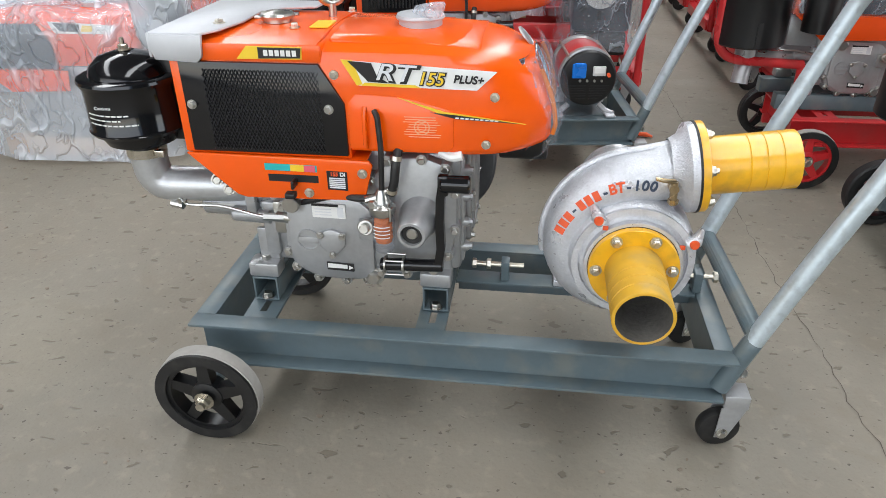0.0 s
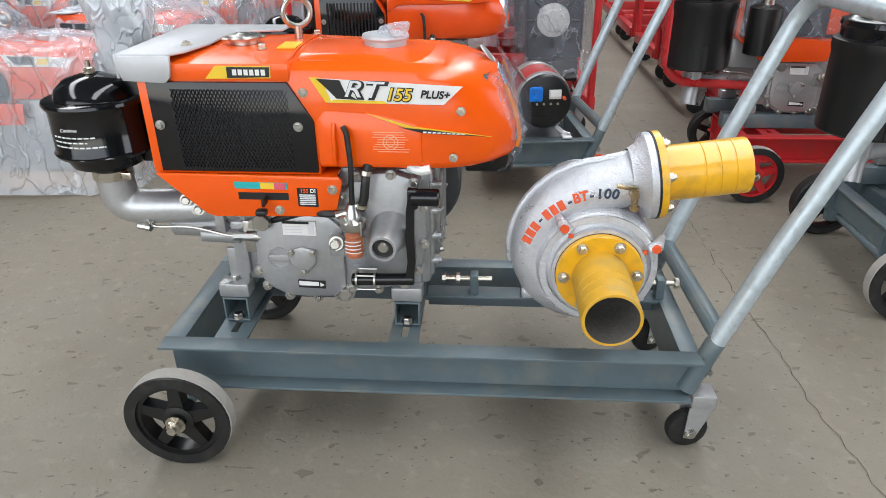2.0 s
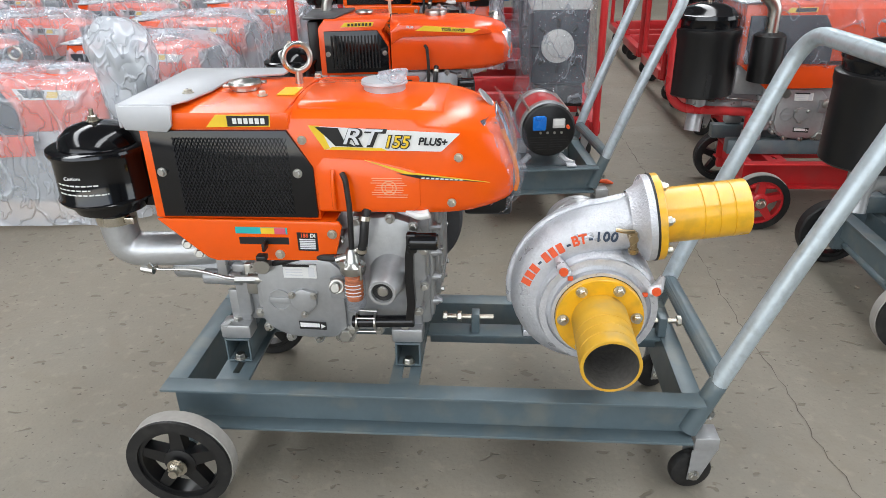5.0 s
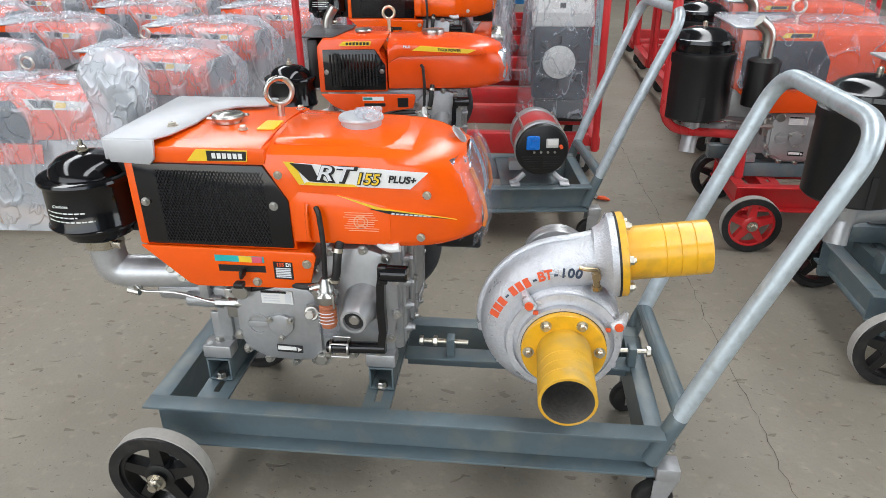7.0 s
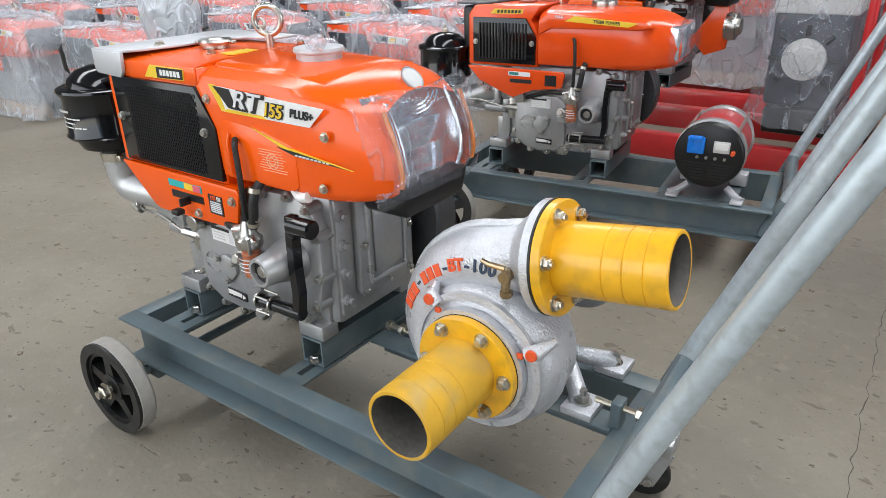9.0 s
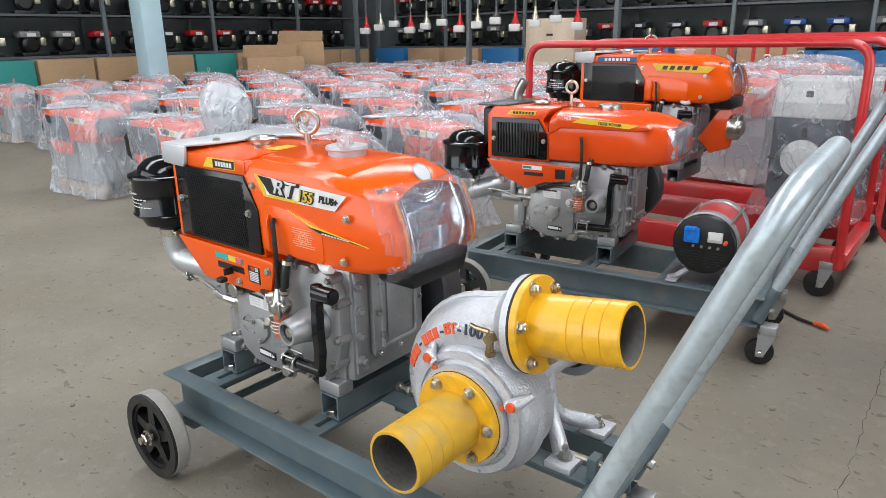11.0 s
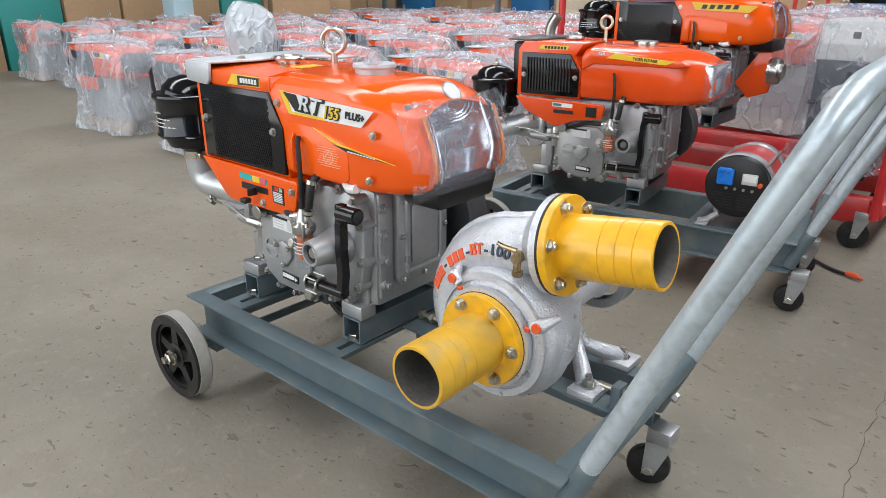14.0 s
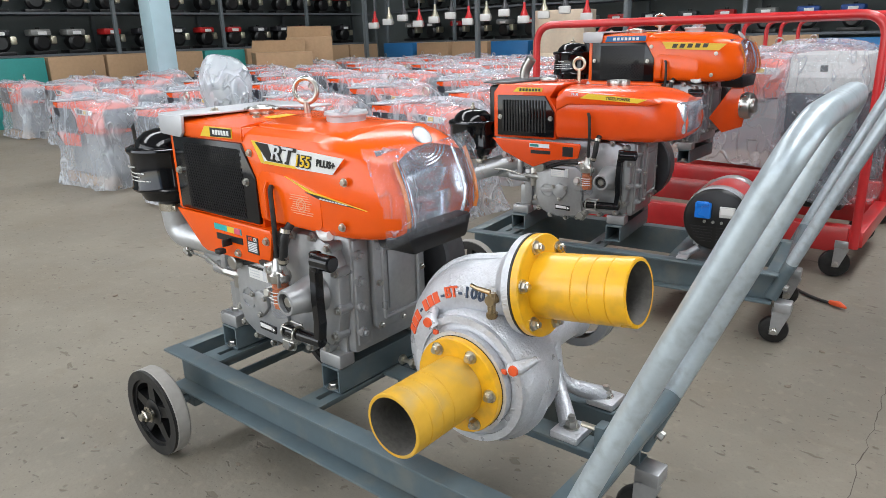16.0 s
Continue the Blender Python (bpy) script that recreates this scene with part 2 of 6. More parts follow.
def clusters(bm, gap=0.002):
    """The mesh's loose pieces, each as a bmesh of its own; pieces that touch stay together."""
    bm.verts.ensure_lookup_table()
    seen, isl = set(), []
    for v in bm.verts:
        if v in seen:
            continue
        todo, got = [v], []
        seen.add(v)
        while todo:
            w = todo.pop()
            got.append(w)
            for e in w.link_edges:
                o = e.other_vert(w)
                if o not in seen:
                    seen.add(o)
                    todo.append(o)
        lo = [min(w.co[k] for w in got) - gap for k in range(3)]
        hi = [max(w.co[k] for w in got) + gap for k in range(3)]
        isl.append([lo, hi, got])
    merged = True
    while merged:
        merged = False
        for i in range(len(isl)):
            for j in range(i + 1, len(isl)):
                a, b = isl[i], isl[j]
                if all(a[0][k] <= b[1][k] and b[0][k] <= a[1][k] for k in range(3)):
                    isl[i] = [[min(a[0][k], b[0][k]) for k in range(3)], [max(a[1][k], b[1][k]) for k in range(3)], a[2] + b[2]]
                    del isl[j]
                    merged = True
                    break
            if merged:
                break
    out = []
    for _, _, vs in isl:
        nb = bmesh.new()
        m = {v: nb.verts.new(v.co) for v in vs}
        for f in {f for v in vs for f in v.link_faces}:
            nb.faces.new([m[v] for v in f.verts])
        out.append(nb)
    bm.free()
    return out


def part(name, bm, material, parent=None, label="", sharp=0.6):
    """One mesh of its own, in the metres of the whole place, under a thing or a part."""
    if name in SINGLES:
        return [one_part(name, b, material, parent, label, sharp) for b in clusters(bm)][0]
    return one_part(name, bm, material, parent, label, sharp)


def one_part(name, bm, material, parent=None, label="", sharp=0.6):
    root = parent
    while root is not None and root.parent is not None:
        root = root.parent
    if root is not None:
        bmesh.ops.translate(bm, verts=bm.verts, vec=-BASE[root])
    me = bpy.data.meshes.new(name)
    bmesh.ops.recalc_face_normals(bm, faces=bm.faces)
    bm.to_mesh(me)
    bm.free()
    for f in me.polygons:
        f.use_smooth = True
    me.set_sharp_from_angle(angle=sharp)
    me.materials.append(material)
    ob = new(name, me)
    ob.parent = parent
    if parent is None:
        BASE[ob] = Vector((0, 0, 0))
    if label:
        ob["label"] = label
    return ob


def solo(name, bm, material, label, category, kind="", group=""):
    return tagged(part(name, bm, material), label, category, group, kind)


def B():
    return bmesh.new()


def box(bm, x0, x1, y0, y1, z0, z1, bev=0.0):
    c = bmesh.ops.create_cube(bm, size=1, matrix=Matrix.LocRotScale(((x0 + x1) / 2, (y0 + y1) / 2, (z0 + z1) / 2), None, (abs(x1 - x0), abs(y1 - y0), abs(z1 - z0))))
    if bev:
        es = list({e for v in c["verts"] for e in v.link_edges})
        bmesh.ops.bevel(bm, geom=es, offset=bev, segments=2, affect="EDGES", profile=0.5)
    return bm


def ring_frame(d):
    d = Vector(d).normalized()
    a = d.orthogonal().normalized()
    if abs(d.z) < 0.9:
        a = d.cross(Vector((0, 0, 1))).normalized()
    return d, a, d.cross(a)


def lathe(bm, origin, axis, prof, seg=24, caps=True):
    """prof: (distance along the axis, radius) pairs."""
    d, a, b = ring_frame(axis)
    o = Vector(origin)
    rings = []
    for h, r in prof:
        rings.append([bm.verts.new(o + d * h + (a * math.cos(2 * math.pi * i / seg) + b * math.sin(2 * math.pi * i / seg)) * r) for i in range(seg)])
    for p, q in zip(rings, rings[1:]):
        for i in range(seg):
            bm.faces.new((p[i], p[(i + 1) % seg], q[(i + 1) % seg], q[i]))
    if caps:
        bm.faces.new(rings[0][::-1])
        bm.faces.new(rings[-1])
    return bm


def cyl(bm, p0, p1, r, r1=None, seg=20, bev=0.0):
    v = Vector(p1) - Vector(p0)
    n, r1 = v.length, r if r1 is None else r1
    if bev:
        prof = [(0, r - bev), (bev, r), (n - bev, r1), (n, r1 - bev)]
    else:
        prof = [(0, r), (n, r1)]
    return lathe(bm, p0, v, prof, seg)


def ringtube(bm, p0, p1, ro, ri, seg=32):
    v = Vector(p1) - Vector(p0)
    n = v.length
    return lathe(bm, p0, v, [(0, ri), (0, ro), (n, ro), (n, ri), (0, ri)], seg, caps=False)


def bend(pts, radius, n=6):
    """A polyline with its corners rounded."""
    P = [Vector(p) for p in pts]
    out = [P[0]]
    for a, b, c in zip(P, P[1:], P[2:]):
        r = min(radius, (a - b).length * 0.48, (c - b).length * 0.48)
        s, e = b + (a - b).normalized() * r, b + (c - b).normalized() * r
        for i in range(n + 1):
            t = i / n
            out.append(s * (1 - t) ** 2 + b * 2 * t * (1 - t) + e * t * t)
    return out + [P[-1]]


def sweep(bm, pts, r, seg=12, caps=True, squash=None):
    """A tube of radius r (one number, or one per point) along points."""
    P = [Vector(p) for p in pts]
    rr = r if hasattr(r, "__len__") else [r] * len(P)
    t0 = (P[1] - P[0]).normalized()
    _, a, _ = ring_frame(t0)
    rings = []
    for i, p in enumerate(P):
        t = (P[min(i + 1, len(P) - 1)] - P[max(i - 1, 0)]).normalized()
        a = (a - t * a.dot(t)).normalized()
        b = t.cross(a)
        rings.append([bm.verts.new(p + (a * math.cos(2 * math.pi * k / seg) + b * math.sin(2 * math.pi * k / seg)) * rr[i]) for k in range(seg)])
    for p, q in zip(rings, rings[1:]):
        for i in range(seg):
            bm.faces.new((p[i], p[(i + 1) % seg], q[(i + 1) % seg], q[i]))
    if caps:
        bm.faces.new(rings[0][::-1])
        bm.faces.new(rings[-1])
    return bm


def plate(bm, pts, plane, c0, c1, bev=0.0):
    """A flat outline drawn out between c0 and c1. plane: 'xz', 'xy' or 'yz'."""
    def at(p, c):
        return {"xz": (p[0], c, p[1]), "xy": (p[0], p[1], c), "yz": (c, p[0], p[1])}[plane]
    lo, hi = [bm.verts.new(at(p, c0)) for p in pts], [bm.verts.new(at(p, c1)) for p in pts]
    n = len(pts)
    fs = [bm.faces.new(lo[::-1]), bm.faces.new(hi)] + [bm.faces.new((lo[i], lo[(i + 1) % n], hi[(i + 1) % n], hi[i])) for i in range(n)]
    if bev:
        bmesh.ops.recalc_face_normals(bm, faces=fs)
        es = list({e for f in fs for e in f.edges})
        bmesh.ops.bevel(bm, geom=es, offset=bev, segments=2, affect="EDGES", profile=0.5)
    return bm


def hexbolt(bm, p, axis, r=0.007, h=0.006, washer=True):
    d = Vector(axis).normalized()
    if washer:
        cyl(bm, p, Vector(p) + d * 0.002, r * 1.35, seg=12)
    lathe(bm, Vector(p) + d * 0.002, d, [(0, r), (h * 0.8, r), (h, r * 0.8)], seg=6)
    return bm


def words(name, text, m, size, material, parent, label="", depth=0.0006, shear=0.0, stretch=1.0, bold=0.0):
    """Lettering in the built-in font, laid by the pose m (its x is the reading way, its z the way it faces)."""
    c = bpy.data.curves.new(name, "FONT")
    c.body, c.size, c.extrude, c.shear, c.offset = text, size, depth, shear, bold
    c.align_x, c.align_y = "CENTER", "CENTER"
    tmp = bpy.data.objects.new(name, c)
    scene.collection.objects.link(tmp)
    bpy.context.view_layer.update()
    me = bpy.data.meshes.new_from_object(tmp.evaluated_get(bpy.context.evaluated_depsgraph_get()))
    bpy.data.objects.remove(tmp)
    bm = bmesh.new()
    bm.from_mesh(me)
    bpy.data.meshes.remove(me)
    bmesh.ops.transform(bm, matrix=m @ Matrix.Diagonal((stretch, 1, 1, 1)), verts=bm.verts)
    return part(name, bm, material, parent, label)


def face_front(x, y, z, tilt=0.0):
    """Lettering that faces -y, turned by tilt degrees in its plane."""
    return pose(x, y, z, 90, 0, 0) @ pose(0, 0, 0, 0, 0, tilt)


# ---- the shed ----
XW, XE, YS, YN, ZR = -10.5, 9.0, -7.0, 10.5, 5.6
bm = B()
box(bm, -40, 40, -40, 40, -0.2, 0)
floor = solo("floor", bm, CONCRETE, "worn beige concrete floor with dust and fine cracks", "floor", "structure")
bm = B()
box(bm, XW - 0.2, XW, YS, YN + 0.2, 0, ZR)
solo("wall_west", bm, WALLM, "dim grey green rendered shed wall", "wall", "structure")
bm = B()
box(bm, XW, XE + 0.2, YN, YN + 0.2, 0, ZR)
solo("wall_north", bm, WALLM, "dim grey green rendered shed wall", "wall", "structure")
# east and south walls and roof are unseen, their openings assumed for the lamps
bm = B()
box(bm, XE, XE + 0.2, YS, -4, 0, ZR)
box(bm, XE, XE + 0.2, 6, YN, 0, ZR)
box(bm, XE, XE + 0.2, -4, 6, 4.6, ZR)
solo("wall_east", bm, WALLM, "unseen shed wall with an assumed open gate", "wall", "structure")
bm = B()
box(bm, XW, -10.0, YS - 0.2, YS, 0, ZR)
box(bm, 3.6, XE + 0.2, YS - 0.2, YS, 0, ZR)
box(bm, -10.0, 3.6, YS - 0.2, YS, 5.0, ZR)
solo("wall_south", bm, WALLM, "unseen shed front with an assumed open gate", "wall", "structure")
bm = B()
strips = [(XW - 0.2, -5.2), (-3.8, 0.8), (2.2, XE + 0.2)]
for a, b in strips:
    box(bm, a, b, YS - 0.2, YN + 0.2, ZR, ZR + 0.1)
for a, b in ((-5.2, -3.8), (0.8, 2.2)):
    box(bm, a, b, YS - 0.2, -5.0, ZR, ZR + 0.1)
    box(bm, a, b, 10.0, YN + 0.2, ZR, ZR + 0.1)
solo("ceiling", bm, ROOFM, "unseen sheet metal roof with assumed clear strips", "ceiling", "structure")


# ---- trolley ----
def wheel(parent, x, y, side, R=0.114, W=0.045, rimmat=None, tread=None):
    """A spoked wheel whose outer face looks along side (-1 or 1 in y)."""
    c = Vector((x, y, R))
    ax = Vector((0, side, 0))
    bm = B()
    lathe(bm, c - ax * W / 2, ax, [(0, R * 0.80), (0, R * 0.95), (0.006, R), (W - 0.006, R), (W, R * 0.95), (W, R * 0.80), (0, R * 0.80)], 40, caps=False)
    w = part("wheel", bm, tread or TREAD, parent, "spoked wheel with a dusty solid rubber tyre")
    bm = B()
    ringtube(bm, c + ax * (W / 2 - 0.004), c + ax * (W / 2 + 0.003), R * 0.985, R * 0.78, 40)
    part("sidewall", bm, RUBBER, w)
    bm = B()
    ringtube(bm, c - ax * W * 0.42, c + ax * W * 0.42, R * 0.82, R * 0.70, 40)
    lathe(bm, c - ax * W * 0.45, ax, [(0, R * 0.30), (W * 0.85, R * 0.30), (W * 0.95, R * 0.2)], 24)
    for i in range(5):
        a = 2 * math.pi * i / 5 + 0.3
        d = Vector((math.cos(a), 0, math.sin(a)))
        s = Vector((-math.sin(a), 0, math.cos(a)))
        vs = []
        for h in (-0.3 * W, 0.36 * W):
            for r, half in ((R * 0.24, R * 0.14), (R * 0.74, R * 0.10)):
                vs += [bm.verts.new(c + d * r + s * half + ax * h), bm.verts.new(c + d * r - s * half + ax * h)]
        q = vs
        for f in ((0, 1, 3, 2), (4, 6, 7, 5), (0, 2, 6, 4), (1, 5, 7, 3), (0, 4, 5, 1), (2, 3, 7, 6)):
            bm.faces.new([q[k] for k in f])
    part("rim", bm, rimmat or SATIN, w)
    bm = B()
    cyl(bm, c + ax * (W / 2 - 0.01), c + ax * (W / 2 + 0.030), 0.009, seg=12)
    hexbolt(bm, c + ax * (W / 2 + 0.008), ax, 0.015, 0.012)
    part("axle_nut", bm, ZINC, w, "zinc plated axle nut")
    return w


def caster(parent, x, y, turn, R=0.043):
    """A small swivel caster under the frame."""
    c = Vector((x, y, R))
    t = radians(turn)
    ax = Vector((-math.sin(t), math.cos(t), 0))
    fw = Vector((math.cos(t), math.sin(t), 0))
    bm = B()
    lathe(bm, c - ax * 0.014, ax, [(0, R * 0.6), (0.003, R * 0.95), (0.008, R), (0.02, R), (0.025, R * 0.95), (0.028, R * 0.6)], 28)
    cw = part("caster", bm, RUBBER, parent, "small black rubber swivel caster")
    bm = B()
    top = c + Vector((0, 0, 0.079)) + fw * 0.02
    for s in (-1, 1):
        o = ax * 0.019 * s
        pts = [c + o - fw * 0.012 - Vector((0, 0, 0.012)), c + o + fw * 0.012 - Vector((0, 0, 0.012)), top + o + fw * 0.022 - Vector((0, 0, 0.015)), top + o - fw * 0.03 - Vector((0, 0, 0.015))]
        n = ax * 0.0025 * s
        va, vb = [bm.verts.new(p) for p in pts], [bm.verts.new(p + n) for p in pts]
        bm.faces.new(va[::-1]), bm.faces.new(vb)
        for i in range(4):
            bm.faces.new((va[i], va[(i + 1) % 4], vb[(i + 1) % 4], vb[i]))
    box(bm, top.x - 0.024, top.x + 0.024, top.y - 0.024, top.y + 0.024, top.z - 0.017, top.z + 0.014, 0.003)
    part("fork", bm, CASTING, cw, "dull zinc plated fork")
    bm = B()
    cyl(bm, c - ax * 0.026, c + ax * 0.026, 0.006, seg=10)
    hexbolt(bm, c - ax * 0.022, -ax, 0.009, 0.006)
    part("axle", bm, STEEL, cw)
    return cw


def channel(bm, x0, x1, y, side, z0=0.124, z1=0.23, w=0.042, t=0.006):
    """A channel along x whose web stands at the far end of its flanges and which opens towards side."""
    ya, yb = (y, y + w) if side < 0 else (y - w, y)
    box(bm, x0, x1, ya, yb, z1 - t, z1, 0.001)
    box(bm, x0 + 0.012, x1 - 0.012, ya, yb, z0, z0 + t, 0.001)
    wy = yb if side < 0 else ya
    box(bm, x0 + 0.012, x1 - 0.012, wy - t if side < 0 else wy, wy if side < 0 else wy + t, z0 + t, z1 - t)
    return bm


def trolley(paint=FRAME, tube=PIPE, label="blue grey painted steel trolley with casters and tube handle", rimmat=None, pump=True, handle=True):
    tr = thing("trolley", (-0.07, 0.2, 0), label, "trolley")
    part("near_rail", channel(B(), -0.608, 0.466, -0.010, -1, 0.132, 0.228), paint, tr)
    part("far_rail", channel(B(), -0.608, 0.466, 0.40, 1, 0.132, 0.228), paint, tr)
    bm = B()
    box(bm, -0.608, -0.566, 0.0325, 0.3575, 0.222, 0.2275, 0.001)
    box(bm, -0.572, -0.566, 0.0325, 0.3575, 0.135, 0.224)
    part("end_member", bm, paint, tr)
    bm = B()
    box(bm, 0.428, 0.466, 0.0325, 0.3575, 0.222, 0.2275, 0.001)
    box(bm, 0.428, 0.434, 0.0325, 0.3575, 0.135, 0.224)
    part("end_member", bm, paint, tr)
    for x0, x1 in ((-0.507, -0.438), (-0.148, -0.088)):
        bm = B()
        xm = (x0 + x1) / 2
        for a, b, c, d in ((x0, xm - 0.007, 0.0325, 0.3575), (xm + 0.007, x1, 0.0325, 0.3575), (xm - 0.007, xm + 0.007, 0.0325, 0.055), (xm - 0.007, xm + 0.007, 0.10, 0.30), (xm - 0.007, xm + 0.007, 0.345, 0.3575)):
            box(bm, a, b, c, d, 0.221, 0.2265)
        box(bm, x0, x0 + 0.005, 0.0325, 0.3575, 0.175, 0.221)
        part("crossbar", bm, paint, tr, "slotted cross bar")
    if pump:
        bm = B()
        box(bm, -0.086, 0.427, 0.219, 0.268, 0.222, 0.2275, 0.001)
        box(bm, -0.086, 0.427, 0.263, 0.268, 0.178, 0.222)
        part("pump_rail", bm, paint, tr)
        for px in (0.02, 0.43):
            bm = B()
            sgn = 1 if px > 0.2 else -1
            cyl(bm, (px - 0.04 * sgn, 0.243, 0.262), (px + 0.07 * sgn, 0.243, 0.262), 0.0055, seg=10)
            for q in (-0.01, 0.03):
                hexbolt(bm, (px + q * sgn, 0.243, 0.262), (sgn, 0, 0), 0.012, 0.01, False)
            hexbolt(bm, (px + 0.062 * sgn, 0.243, 0.262), (sgn, 0, 0), 0.011, 0.01, False)
            b = part("tension_bolt", bm, ZINC, tr, "long zinc plated tensioning bolt")
            part("lug", box(B(), px - 0.009 * sgn, px + 0.009 * sgn, 0.228, 0.258, 0.228, 0.275, 0.002), paint, b)
    wheel(tr, -0.556, -0.068, -1, R=0.107, W=0.039, rimmat=rimmat)
    # far tread is coloured black to paint in the shade it lies in
    wheel(tr, -0.549, 0.466, 1, R=0.107, W=0.039, tread=RUBBER)
    part("axle", cyl(B(), (-0.556, -0.04, 0.107), (-0.549, 0.44, 0.107), 0.011, seg=12), paint, tr)
    part("axle_bracket", box(B(), -0.585, -0.525, 0.004, 0.028, 0.090, 0.1315, 0.002), paint, tr)
    part("axle_bracket", box(B(), -0.585, -0.525, 0.362, 0.388, 0.090, 0.1315, 0.002), paint, tr)
    caster(tr, 0.466, 0.028, 8)
    caster(tr, 0.455, 0.365, 20)
    if handle:
        path = [(0.449, 0.024, 0.145), (0.494, 0.028, 0.262), (0.570, 0.036, 0.449), (0.738, 0.044, 0.842), (0.714, 0.470, 0.842), (0.519, 0.440, 0.359), (0.480, 0.424, 0.262), (0.438, 0.405, 0.150)]
        hd = part("push_handle", sweep(B(), bend(path, 0.085, 9), 0.0182, 20), tube, tr, "scuffed galvanised tube push handle", 1.2)
        bm = B()
        for line in (path, path[::-1]):
            curve = [p for p in bend(line, 0.085, 9) if p.z < 0.275]
            sweep(bm, [q for q in curve if q.z < 0.4][:14], 0.0189, 20)
        part("handle_socket", bm, paint, hd, "painted lower end of the handle")
        bm = B()
        for y in (0.026, 0.411):
            hexbolt(bm, (0.481 if y < 0.1 else 0.468, y, 0.185), (1, 0, -0.4), 0.010, 0.011)
        part("handle_bolt", bm, STEEL, hd)
    return tr


# ---- diesel engine ----
def hood_front(z):
    """How far forward the bonnet reaches at the height z."""
    k = ((0.560, 0.045), (0.580, 0.072), (0.605, 0.092), (0.635, 0.098), (0.68, 0.088), (0.73, 0.066), (0.76, 0.046), (0.79, 0.012), (0.83, -0.04))
    for (a, p), (b, q) in zip(k, k[1:]):
        if z <= b:
            return p + (q - p) * max(0.0, (z - a) / (b - a))
    return k[-1][1]


YC, HALF = 0.222, 0.150


def bonnet(bm, x0=-0.308, z0=0.577, ztop=0.764, crown=0.012, grow=0.0, u1=1.0, half=HALF, nose=True):
    """The rounded tank bonnet: sections across y, drawn along x to the sloping front."""
    us = [0, 0.004, 0.25, 0.5, 0.62, 0.7, 0.78, 0.85, 0.91, 0.955, 0.985, 1.0]
    rings = []
    for u in us:
        e = max(0.0, (u - 0.8) / 0.2)
        e2 = max(0.0, (u - 0.58) / 0.42)
        inset = 0.052 * e2 ** 2.6 - grow
        sag = 0.016 * max(0, (u - 0.45) / 0.55) ** 2
        h = half - inset
        zt, zb = ztop - sag - 0.018 * e ** 2, z0 + 0.012 * e ** 2
        r = 0.022
        prof = [(-h + r, zb), (-h + r * 0.3, zb + r * 0.3), (-h, zb + r), (-h - 0.002, zb + (zt - zb) * 0.5), (-h + 0.001, zt - r), (-h + r * 0.35, zt - r * 0.25), (-h + r * 1.3, zt + 0.003)]
        for k in range(1, 8):
            s = -1 + 2 * k / 8
            prof.append((s * (h - r * 1.3), zt + 0.003 + crown * (1 - s * s)))
        prof += [(-y, z) for y, z in prof[:7][::-1]]
        rings.append([bm.verts.new((x0 + (hood_front(z) + grow - x0) * u * u1, YC + y, z)) for y, z in prof])
    n = len(rings[0])
    for p, q in zip(rings, rings[1:]):
        for i in range(n):
            bm.faces.new((p[i], p[(i + 1) % n], q[(i + 1) % n], q[i]))
    bm.faces.new(rings[0][::-1])
    if nose:
        bm.faces.new(rings[-1])
    return bm


